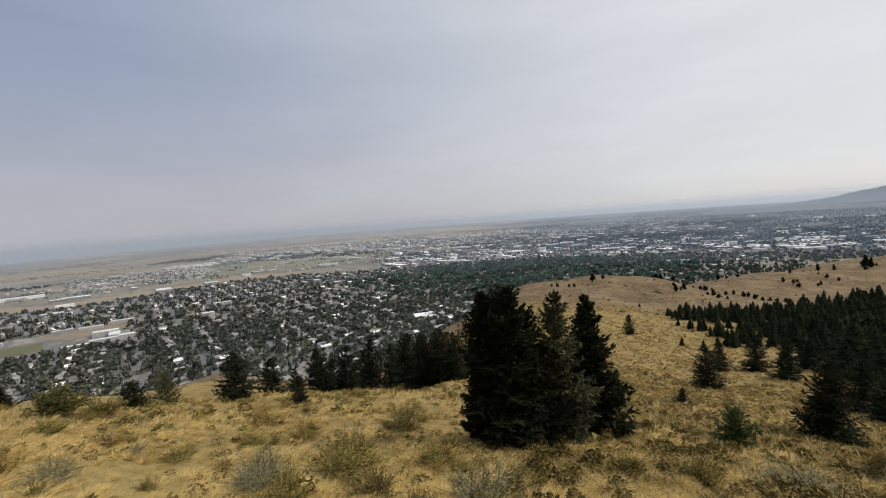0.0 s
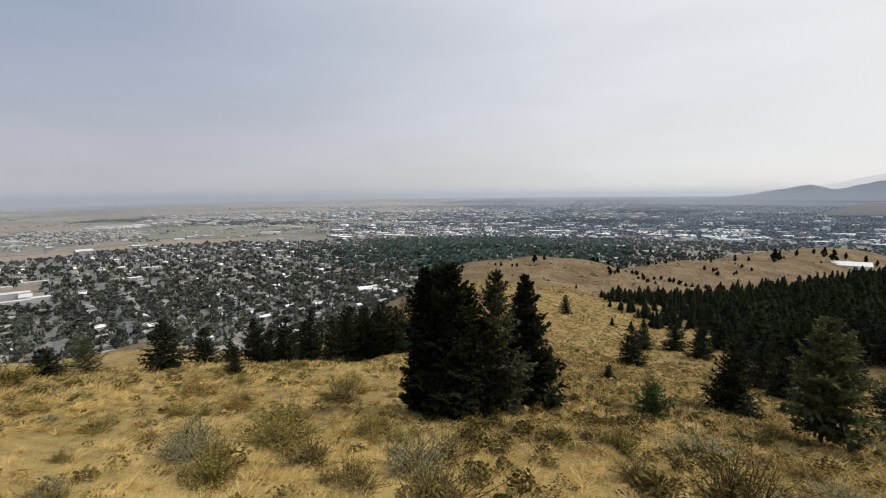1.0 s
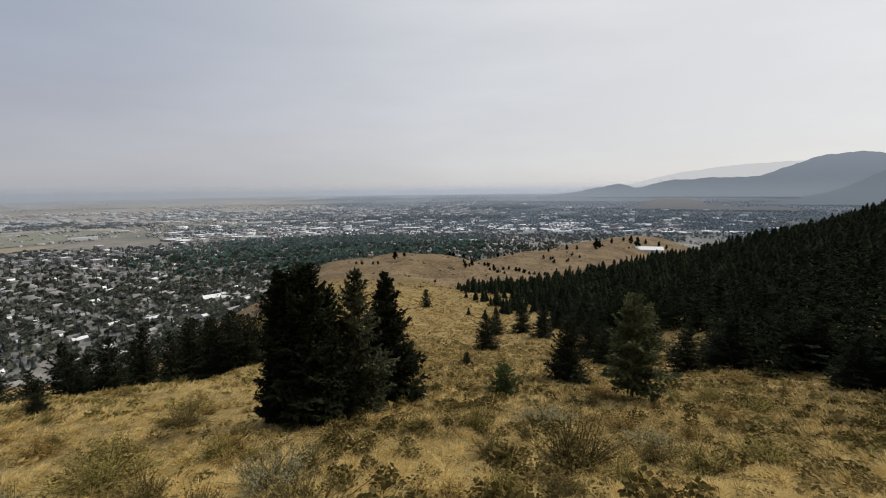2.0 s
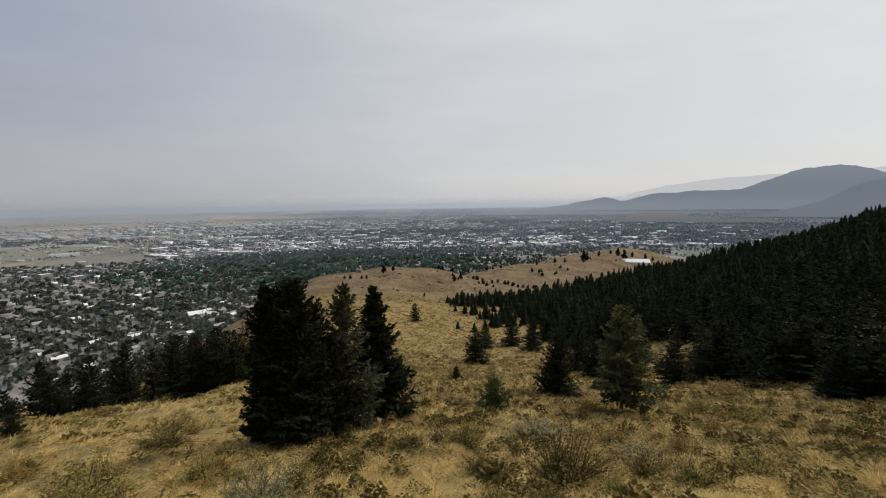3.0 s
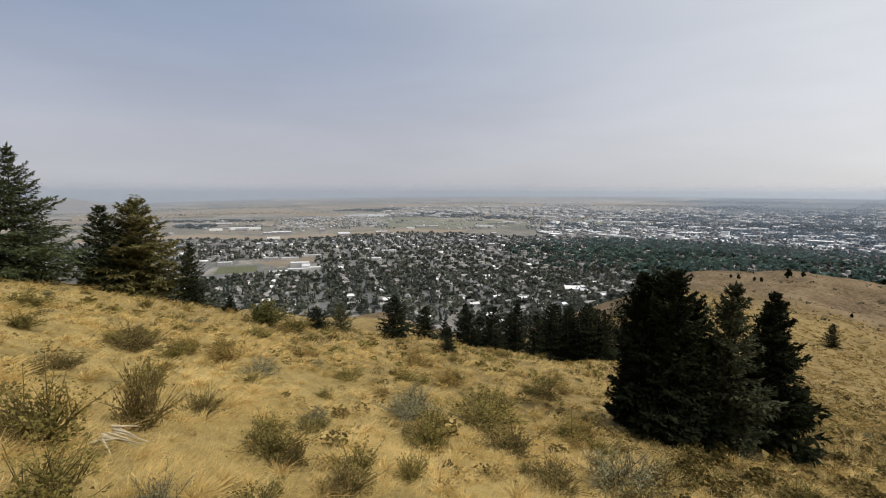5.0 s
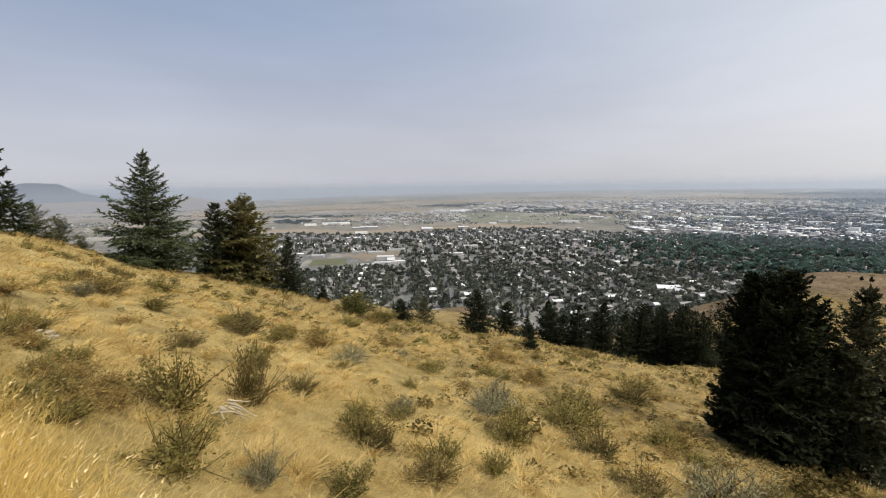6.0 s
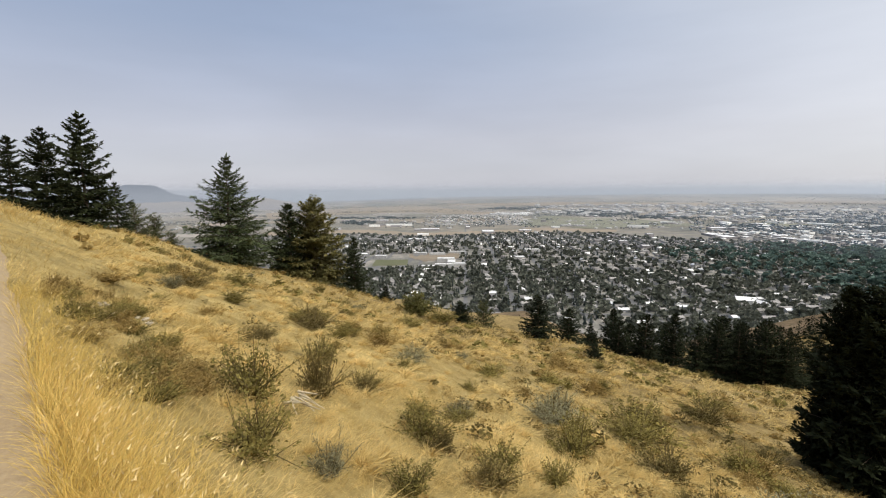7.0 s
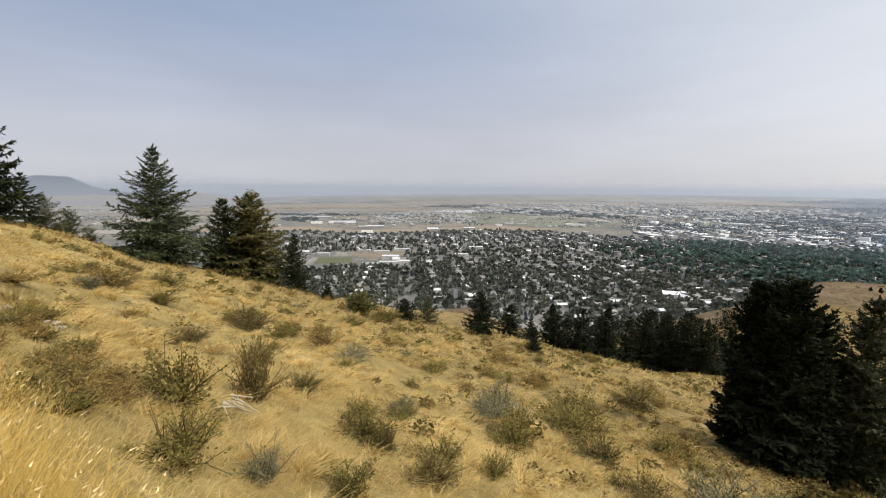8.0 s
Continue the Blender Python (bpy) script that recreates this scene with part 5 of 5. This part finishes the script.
    for a, d, w, dd, h in ((-10.2, 775, 25, 15, 7), (-8.8, 768, 19, 13, 5)):
        wp, rp = house_pieces(w, dd, h, 4)
        root = new("hall")
        tagged(root, "white hall with a bright pale pitched roof", "building", "white hall")
        part("wall", mesh_poly("wall", *wp, M_WHITE), root)
        part("roof", mesh_poly("roof", *rp, M_WHITE), root)
        root.matrix_basis = pose(*bearing(a, d), float(ground_z(*bearing(a, d))) + 0.3, 0, 0, 20 if a < -9 else -35)
    x, y = bearing(42.3, 592)
    wp, rp = house_pieces(30, 13, 2.6, 3.2)
    root = new("shed")
    tagged(root, "long white-roofed building just behind the forest edge", "building")
    part("wall", mesh_poly("wall", *wp, M_WHITE), root)
    part("roof", mesh_poly("roof", *rp, M_WHITE), root)
    root.matrix_basis = pose(x, y, float(ground_z(x, y)) + 0.2, 0, 0, -35)


make_town()

# ---- shrubs, grass and small things on the near slope ----


def shrub_parts(seed, leaves, stems, flat, small=1.0):
    """A shrub about a metre wide and high: (woody stems, leaves)."""
    rng = np.random.default_rng(seed)
    bars, P, Dd = [], [], []
    for i in range(stems):
        a, e = rng.uniform(0, 6.28), rng.uniform(0.15, 1.0)
        L = rng.uniform(0.24, 0.68)
        d = np.array([math.cos(a) * (1.1 - e), math.sin(a) * (1.1 - e), 0.35 + e * (1.3 - flat)])
        d /= np.linalg.norm(d)
        p0 = np.array([math.cos(a), math.sin(a), -0.1]) * 0.06
        p1 = p0 + d * L * 0.5 + rng.normal(0, 0.03, 3)
        p2 = p1 + (d + rng.normal(0, 0.35, 3)) * L * 0.55
        p3 = p1 + (d + rng.normal(0, 0.45, 3)) * L * 0.5
        bars += [prism(p0, p1, 0.013, 0.008, 3), prism(p1, p2, 0.008, 0.003, 3), prism(p1, p3, 0.007, 0.003, 3)]
        for q0, q1, m in ((p0, p1, 0.2), (p1, p2, 0.45), (p1, p3, 0.35)):
            k = int(leaves * m)
            s = rng.random((k, 1)) ** 0.7
            P.append(q0 + (q1 - q0) * s + rng.normal(0, 0.035, (k, 3)))
            Dd.append((q1 - q0) / np.linalg.norm(q1 - q0) * 0.6 + rng.normal(0, 0.6, (k, 3)))
    P, Dd = np.concatenate(P), np.concatenate(Dd)
    Ln = rng.uniform(0.03, 0.07, len(P)) * small
    return gather(bars), sprays(P, Dd, Ln, Ln * rng.uniform(0.28, 0.5, len(P)), rng, 0.1)


def shrub(name, label, seed, mat, leaves=26, stems=26, flat=0.4, twig=M_GREY, small=1.0):
    w, lv = shrub_parts(seed, leaves, stems, flat, small)
    root = new(name)
    tagged(root, label, "shrub", "shrubs on the slope")
    part("wood", link_mesh("wood", *w, twig), root)
    part("foliage", link_mesh("foliage", *lv, mat), root)
    return root


SHRUBS = {
    "o": [shrub("scrub_bush", "olive-brown rabbitbrush with dark twigs in the dry grass", 300 + k, M_SCRUB, 44, 56, 0.35, small=0.8) for k in range(4)],
    "s": [shrub("sagebrush", "pale grey-green sagebrush in the dry grass", 310 + k, M_SAGE, 80, 50, 0.4, small=0.62) for k in range(2)],
    "d": [shrub("sagebrush", "dark grey twiggy half-bare sagebrush", 320 + k, M_BARE, 40, 80, 0.4, small=0.7) for k in range(3)],
    "r": [shrub("scrub_bush", "rusty drying scrub beside the trail", 340 + k, M_RUST, 44, 40, 0.5, M_RUST, small=0.85) for k in range(2)],
}
OLIVE_NEAR = [(-4.9, 1.7, 0.95, 0.62), (-3.6, 1.2, 0.81, 0.39), (-6.4, 4.2, 0.72, 0.35), (-4.2, 3.6, 0.87, 0.4), (-3.8, 6.9, 0.82, 0.7), (-2.7, 4.3, 0.52, 0.38), (-3.2, 3.9, 0.71, 0.38), (-3.6, 9.2, 1.75, 0.66), (-1.9, 10.7, 1.23, 0.55), (-3, 2.3, 0.62, 0.29), (-6.9, 0.5, 0.53, 0.25), (-18, 6.3, 1.75, 0.65), (-14, 4.9, 1.03, 0.44), (-10.5, 6.3, 0.94, 0.47), (-17.5, 17.2, 2.25, 0.68), (-11.5, 7.3, 0.82, 0.38), (-7.5, 4, 0.98, 0.46), (-4.3, 1.7, 0.66, 0.4)]
OLIVE_BELOW = [(-4, 2.3, 0.54, 0.32), (-4.8, 4, 0.83, 0.3), (-4, 10.6, 1.59, 0.74), (-4.2, 18.1, 1.63, 0.64), (-15.1, 12.7, 1.85, 0.49), (-8.3, 10.1, 1.2, 0.36), (-7.5, 12.2, 1.16, 0.41), (-5.2, 5.3, 0.69, 0.29), (-3.6, 6.3, 1, 0.59), (-6.9, 14.5, 1.11, 0.39), (-3.5, 8.6, 1.28, 0.59), (4.8, 11.6, 1.15, 0.68), (3.1, 12.2, 1.17, 0.46), (7.2, 6.1, 1.35, 0.55), (19.6, 16.6, 2.19, 0.81), (17.9, 12.8, 1.75, 0.65), (3, 6.1, 0.92, 0.43), (5.1, 5.7, 0.89, 0.38), (9.2, 6.4, 1.4, 0.59)]
BARE = [(-5.4, 2.8, 0.67, 0.74), (-2.9, 3.3, 0.63, 0.34), (-2.5, 7.6, 1.16, 0.54), (-3.9, 15.8, 1.96, 0.67), (-14.9, 4.1, 1.19, 0.43), (-12.8, 6.6, 1.25, 0.53), (-11.8, 6.2, 1.57, 0.52), (-6.3, 4.1, 0.74, 0.37), (-3.8, 3.5, 0.46, 0.36), (0, 8.8, 0.79, 0.62), (-1.5, 6.5, 0.84, 0.42), (-1.3, 5.9, 0.82, 0.37), (-0.1, 5.5, 1.46, 0.69), (4.9, 7, 1.82, 1.1), (3.8, 8.4, 0.86, 0.45), (7, 7, 1.26, 0.61), (3.7, 5.5, 0.95, 0.4)]
SAGE = [(-3.3, 1.7, 0.42, 0.33), (-8.9, 7.5, 0.99, 0.48), (-5.1, 8.3, 1.23, 0.7), (-0.6, 7.5, 1.35, 0.73), (-4.8, 7.6, 1.1, 0.43), (7.6, 12.5, 2.34, 0.66), (8.4, 8.7, 1.39, 0.5)]
RUSTY = [(-5.9, 0.5, 0.7, 0.22), (-5.3, 0.9, 0.69, 0.27), (-4.7, 0.9, 0.73, 0.2), (-6.8, 1, 0.5, 0.21), (-8.5, 0.6, 0.73, 0.27), (-11.3, 1.5, 1.03, 0.29), (-15.1, 3.8, 1.52, 0.58), (-11.8, 7.5, 1.07, 0.46), (-10.4, 7.6, 1.49, 0.57), (-11.6, 11.5, 1.21, 0.34), (-6.9, 13.9, 1.28, 0.54), (-6.6, 9.3, 0.93, 0.33), (-9.6, 16.3, 2.32, 0.52), (-1.7, 11, 1.3, 0.52), (9.2, 10.6, 1.81, 0.66), (14.6, 11.7, 1.88, 0.67), (9.9, 8.9, 1.21, 0.45), (26.3, 20.4, 3.02, 0.86), (14, 18, 2.25, 0.72), (2, 5.8, 1.05, 0.41)]
SPOTS = [("o", OLIVE_NEAR + OLIVE_BELOW), ("d", BARE), ("s", SAGE), ("r", RUSTY)]
rng = np.random.default_rng(8)
more = []
for i in range(330):
    a, d = rng.uniform(-82, 72), 6.5 + 34 * rng.random() ** 0.8
    x, y = bearing(a, d)
    if y < 1.2 or math.hypot(x - 1.2, y - 14) < 2.6:
        continue
    w = rng.uniform(0.3, 0.95)
    more.append((x, y, w, w * rng.uniform(0.35, 0.6)))
SPOTS.append(("o", more[:110]))
SPOTS.append(("r", more[110:190]))
SPOTS.append(("d", more[190:240]))
SPOTS.append(("s", more[240:262]))
# leafy weeds crowding the verge
SPOTS.append(("o", [(rng.uniform(-8.2, -4.3), rng.uniform(0.55, 1.35), rng.uniform(0.3, 0.55), rng.uniform(0.16, 0.28)) for i in range(16)]))
SPOTS.append(("r", [(rng.uniform(-9.5, -4.3), rng.uniform(0.4, 1.5), rng.uniform(0.3, 0.55), rng.uniform(0.14, 0.26)) for i in range(18)]))
placed = set()
for kind, spots in SPOTS:
    for i, (x, y, w, h) in enumerate(spots):
        if math.hypot(x + 4.4, y - 2.1) < 0.5:
            continue
        proto = SHRUBS[kind][i % len(SHRUBS[kind])]
        turn = float(rng.uniform(0, 360))
        if proto.name in placed:
            ob = copy_thing(proto, Matrix())
        else:
            placed.add(proto.name)
            ob = proto
        ob.matrix_basis = pose(x, y, float(land(x, y)) - 0.02, 0, 0, turn)
        ob.scale = (w * 0.92, w * 0.92, h * 1.45)
stand(conifer("young_pine", "bright green young pine below the dark firs", 1.75, 0.85, 44, M_YOUNG, levels=13, arms=9, steps=9, twigs=6, taper=0.65, lift=0.7, droop=0.1, gap=0.2, fat=1.8), 9.4, 19.6)
# a round bush
ob = shrub("bush", "rounded olive-green bush on the crest", 351, M_BUSH, 90, 50, 0.2)
ob.matrix_basis = pose(-19.2, 16.8, float(land(-19.2, 16.8)) - 0.03)
ob.scale = (2.4, 2.1, 1.7)


def swirl(x, y, s=1.0):
    """A smooth wandering value between 0 and 1."""
    return 0.5 + 0.5 * np.sin(1.3 * x / s + 2.1 * np.sin(0.7 * y / s + 0.4)) * np.sin(1.1 * y / s + 1.7 * np.sin(0.8 * x / s + 1.2))


def blades(x, y, length, width, rng, wind=None, bend=0.5, plain=False):
    """Bent grass blades, combed by the wind: two quads each, or one where they stand far off."""
    n = len(x)
    base = np.stack([x, y, land(x, y) - 0.02], -1)
    if wind is None:
        turn = 0.5 + 1.6 * (swirl(x + 3, y - 5, 2.2) - 0.5)
        wx, wy = 0.8 * np.cos(turn), 0.8 * np.sin(turn)
    else:
        wx, wy = wind
    lean = np.stack([rng.normal(0, 0.6, n) + wx, rng.normal(0, 0.6, n) + wy, np.full(n, 0.85)], -1)
    lean /= np.linalg.norm(lean, axis=1, keepdims=True)
    a = rng.uniform(0, 6.28, n)
    s = np.stack([np.cos(a), np.sin(a), np.zeros(n)], -1) * (width / 2)[:, None]
    mid = base + lean * (length * 0.55)[:, None]
    tip = mid + lean * (length * 0.45)[:, None] * np.array([1 + bend, 1 + bend, 0.55]) + rng.normal(0, 0.02, (n, 3))
    if plain:
        v = np.stack([base - s, base + s, tip], 1).reshape(-1, 3)
        return v, np.arange(3 * n).reshape(-1, 3), tip, lean
    v = np.stack([base - s, base + s, mid + s * 0.7, mid - s * 0.7, tip + s * 0.15, tip - s * 0.15], 1).reshape(-1, 3)
    k = 6 * np.arange(n)[:, None]
    f = np.concatenate([k + [0, 1, 2, 3], k + [3, 2, 4, 5]])
    return v, f, tip, lean


def make_scrub():
    """Low scrub and weeds that fleck the slope, too many to count."""
    rng = np.random.default_rng(47)

    def flecks(name, n, r0, r1, size, mat, label, power=0.7, leaves=16, low=-85, leaf=0.16, tall=(0.35, 0.7), thick=0):
        a, r = np.radians(rng.uniform(low, 72, n)), r0 + (r1 - r0) * rng.random(n) ** power
        x, y = r * np.sin(a), r * np.cos(a)
        k = (y > 1.2) & (rng.random(n) < np.where(np.degrees(a) < -48, 0.45, 1.0)) & (ground_z(x, y) > -120) & (rng.random(n) < (2.2 * swirl(x + 11, y, 1.5) ** thick if thick else 0.25 + 0.75 * swirl(x, y, 3.0)))
        x, y = x[k], y[k]
        w = rng.uniform(*size, len(x))
        spots = np.stack([x, y, land(x, y) - 0.12 * w, rng.uniform(0, 6.28, len(x)), w, w * rng.uniform(*tall, len(x))], -1)
        v = [clump(500 + q, leaves, 0.2, leaf) for q in range(5)]
        v = [(q[0] * (1, 1, 1) - (0, 0, 0.1), q[1]) for q in v]
        tagged(new(name, link_mesh(name, *scatter_mesh(v, spots), mat)), label, "scrub", kind="stuff")

    flecks("low_scrub", 2400, 13, 60, (0.3, 0.9), M_SCRUB, "low olive scrub flecking the dry slope", leaves=30)
    flecks("low_weeds", 2800, 13, 60, (0.25, 0.8), M_RUST, "low brown weeds flecking the dry slope", leaves=22)
    flecks("right_scrub", 3400, 16, 75, (0.4, 1.2), M_OLIVE, "olive-brown scrub crowding the slope above the draw", leaves=22, low=2)
    flecks("near_scrub", 900, 4.5, 18, (0.25, 0.95), M_OLIVE, "ragged olive scrub in the grass near the trail", 0.8, 70, -5, 0.06)
    flecks("slope_scrub", 1500, 5.5, 28, (0.15, 0.6), M_OLIVE, "ragged olive-brown scrub patches on the dry slope", 0.8, 46, -82, 0.07)
    flecks("slope_weeds", 1700, 5, 28, (0.12, 0.5), M_RUST, "small dried brown weeds among the grass of the slope", 0.8, 34, -84, 0.07)
    flecks("near_weeds", 600, 4.5, 17, (0.2, 0.6), M_RUST, "brown weeds in the grass near the trail", 0.8, 70, -75, 0.055)
    flecks("right_weeds", 2000, 15, 70, (0.3, 0.8), M_RUST, "rusty brown weeds among the scrub above the draw", leaves=16, low=6)
    flecks("right_brush", 1300, 4.5, 30, (0.35, 0.9), M_BRUSH, "dark olive-brown brush in patches on the dry slope", 0.75, 120, 2, 0.075, (0.5, 0.85), 3)
    flecks("slope_brush", 1100, 6, 34, (0.2, 0.65), M_BRUSH, "small dark brush among the golden grass", 0.75, 70, -78, 0.075, (0.45, 0.8), 4)
    flecks("far_scrub", 5200, 22, 340, (0.4, 1.5), M_OLIVE, "olive-brown scrub dotted over the lower spurs", 1.0, 12, -8)
    flecks("dark_scrub", 2000, 150, 640, (1.2, 3.4), M_DARKBUSH, "dark low bushes dotted over the knob and the saddle", 0.7, 9, 6)


make_scrub()


def make_grass():
    rng = np.random.default_rng(41)

    def field(n, r0, r1, ln, wd, seed_power, plain=False, az=(-96, 76)):
        a = np.radians(rng.uniform(*az, n))
        r = r0 + (r1 - r0) * rng.random(n) ** seed_power
        # tufts: blades gather about common roots
        tuft = np.floor(np.arange(n) / 9).astype(int)
        a, r = a[tuft * 9], r[tuft * 9]
        x = r * np.sin(a) + rng.normal(0, 0.06, n)
        y = r * np.cos(a) + rng.normal(0, 0.06, n)
        p = 0.6 * swirl(x, y, 0.9) + 0.4 * swirl(x + 9, y + 4, 0.35)
        k = (y > 0.01) & (rng.random(n) < np.where(x > 0.25 * y, 0.9, 1.0)) & (rng.random(n) < 0.18 + 1.1 * p)
        x, y, p = x[k], y[k], p[k]
        m = len(x)
        return blades(x, y, rng.uniform(*ln, m) * (0.55 + 0.8 * p), rng.uniform(*wd, m), rng, plain=plain)[:2]

    tagged(new("grass", link_mesh("grass", *field(170000, 1.2, 10, (0.08, 0.21), (0.003, 0.0065), 0.8), M_GRASS)), "dry golden grass matted over the slope", "grass", kind="stuff")
    meshes = [field(150000, 8, 22, (0.10, 0.24), (0.008, 0.019), 0.8, True), field(110000, 19, 46, (0.18, 0.45), (0.025, 0.06), 0.9, True)]
    tagged(new("lower_grass", link_mesh("lower_grass", *gather(meshes), M_GRASS)), "dry golden grass on the lower slope", "grass", kind="stuff")
    # bunch grass down the slope to the draw and the knob
    g = np.random.default_rng(61)
    tufts = []
    for k in range(5):
        a, e = g.uniform(0, 6.28, 20), g.uniform(0.15, 1.1, 20)
        d = np.stack([np.cos(a) * np.cos(e), np.sin(a) * np.cos(e), np.sin(e)], -1)
        s = np.cross(d, g.normal(0, 1, (20, 3)))
        s *= 0.085 / np.linalg.norm(s, axis=1, keepdims=True)
        p = d * 0.1
        tufts.append((np.stack([p - s, p + s, d * g.uniform(0.5, 0.9, (20, 1))], 1).reshape(-1, 3), np.arange(60).reshape(-1, 3)))
    n = 17000
    a, r = np.radians(g.uniform(-6, 44, n)), 24 + 190 * g.random(n) ** 1.25
    near = np.arange(n) >= 12000
    a[near], r[near] = np.radians(g.uniform(-2, 74, near.sum())), 8 + 24 * g.random(near.sum()) ** 0.8
    x, y = r * np.sin(a), r * np.cos(a)
    k = g.random(n) < 0.25 + 0.9 * swirl(x, y, 4.5)
    x, y, r = x[k], y[k], r[k]
    w = g.uniform(0.35, 0.85, len(x)) * np.interp(r, (8, 24, 160), (0.5, 0.95, 1.8))
    spots = np.stack([x, y, land(x, y) - 0.05, g.uniform(0, 6.28, len(x)), w, w * g.uniform(0.5, 0.9, len(x))], -1)
    tagged(new("bunch_grass", link_mesh("bunch_grass", *scatter_mesh(tufts, spots), M_TUFT)), "bleached tussocks of bunch grass down the slope", "grass", kind="stuff")
    # thick mounded tussocks near the trail
    mounds = []
    for k in range(6):
        m = 90
        a, e = g.uniform(0, 6.28, m), g.uniform(0.3, 1.35, m)
        d = np.stack([np.cos(a) * np.cos(e), np.sin(a) * np.cos(e), np.sin(e)], -1)
        s = np.cross(d, g.normal(0, 1, (m, 3)))
        s *= 0.016 / np.linalg.norm(s, axis=1, keepdims=True)
        p = d * (0.12, 0.12, 0.0) + g.normal(0, 0.05, (m, 3)) * (1, 1, 0)
        mid, tip = p + d * 0.42, p + d * g.uniform(0.6, 0.95, (m, 1)) * (1.25, 1.25, 0.75) + (0.12, 0.10, 0)
        v = np.stack([p - s, p + s, mid + s * 0.8, mid - s * 0.8, tip + s * 0.2, tip - s * 0.2], 1).reshape(-1, 3)
        q = 6 * np.arange(m)[:, None]
        mounds.append((v, np.concatenate([q + [0, 1, 2, 3], q + [3, 2, 4, 5]])))
    n = 2600
    a, r = np.radians(g.uniform(-84, 76, n)), 2.6 + 19 * g.random(n) ** 0.8
    x, y = r * np.sin(a), r * np.cos(a)
    k = (y > 1.3) & (g.random(n) < 0.12 + 0.95 * swirl(x - 2, y + 7, 1.4))
    x, y, r = x[k], y[k], r[k]
    w = g.uniform(0.16, 0.36, len(x)) * np.interp(r, (3, 16), (0.9, 1.3))
    spots = np.stack([x, y, land(x, y) - 0.02, g.normal(0.4, 0.5, len(x)), w, w * g.uniform(0.6, 1.0, len(x))], -1)
    tagged(new("tussocks", link_mesh("tussocks", *scatter_mesh(mounds, spots), M_GRASS)), "mounded straw-coloured tussocks of dry grass", "grass", kind="stuff")
    # tall golden verge along the trail
    n = 24000
    x = -rng.uniform(1.2, 8.0, n)
    y = 0.0 + np.abs(rng.normal(0, 0.30, n))
    k = (y < 0.95) & (rng.random(n) < np.clip(1.5 + x / 4, 0.12, 1))
    x, y = x[k], y[k]
    v, f, tip, lean = blades(x, y, rng.uniform(0.16, 0.40, len(x)), rng.uniform(0.002, 0.0048, len(x)), rng, (0.05, 0.22), 0.35)
    ob = new("verge_grass", link_mesh("verge_grass", v, f, M_GOLD))
    tagged(ob, "tall bright golden grass along the trail edge", "grass", kind="stuff")
    pick = (rng.random(len(tip)) < 0.1) & (tip[:, 1] > 0.14)
    t, d = tip[pick], lean[pick]
    m = len(t)
    v, f = sprays(t - d * 0.01, d + rng.normal(0, 0.15, (m, 3)), rng.uniform(0.035, 0.06, m), rng.uniform(0.003, 0.006, m), rng, 0.5)
    tagged(new("seed_heads", link_mesh("seed_heads", v, f, M_SEED)), "pale nodding seed heads on the verge grass", "grass", kind="stuff")


make_grass()


def make_rock(name, label, x, y, size, seed, mat):
    rng = np.random.default_rng(seed)
    bm = bmesh.new()
    bmesh.ops.create_icosphere(bm, subdivisions=2, radius=1.0)
    for v in bm.verts:
        k = 1 + 0.22 * noise.noise(v.co * 1.7 + Vector((seed, 0, 0)))
        v.co = Vector((round(v.co.x * k * 3) / 3 * 0.5 + v.co.x * k * 0.5, v.co.y * k, max(v.co.z * k, -0.5)))
        v.co = Vector((v.co.x * size[0], v.co.y * size[1], v.co.z * size[2]))
    me = bpy.data.meshes.new(name)
    bm.to_mesh(me)
    bm.free()
    me.materials.append(mat)
    ob = new(name, me)
    tagged(ob, label, "rock", "pale rocks")
    ob.matrix_basis = pose(x, y, float(land(x, y)) + size[2] * 0.55, 6 * rng.normal(), 6 * rng.normal(), rng.uniform(0, 360))


rng = np.random.default_rng(19)
for i in range(17):
    x, y = (-7.6 + rng.normal(0, 0.22), 1.22 + rng.normal(0, 0.13)) if i < 13 else (-8.45 + rng.normal(0, 0.12), 0.98 + rng.normal(0, 0.05))
    w = rng.uniform(0.035, 0.09)
    make_rock("rock", "flat pale stone lying in the dry grass", x, y, (w, w * rng.uniform(0.35, 0.6), w * rng.uniform(0.25, 0.4)), 400 + i, M_ROCK)


def make_log(x, y, turn, length):
    rng = np.random.default_rng(9)
    root = new("driftwood")
    tagged(root, "bleached splintered piece of dead wood in the grass", "dead wood")
    for k in range(10):
        p = np.array([-length / 2 + rng.normal(0, 0.06), 0.03 * k - 0.13, 0.015 + 0.05 * rng.random()])
        q = p + (length * rng.uniform(0.45, 1.0), rng.normal(0, 0.11), rng.normal(0.02, 0.04))
        v, f = prism(p, q, rng.uniform(0.009, 0.018), 0.004, 6)
        part("splinter", link_mesh("splinter", v, f, M_WOOD, True), root)
    root.matrix_basis = pose(x, y, float(land(x, y)) + 0.16, 0, 8, turn)


make_log(-4.5, 2.17, 20, 0.38)
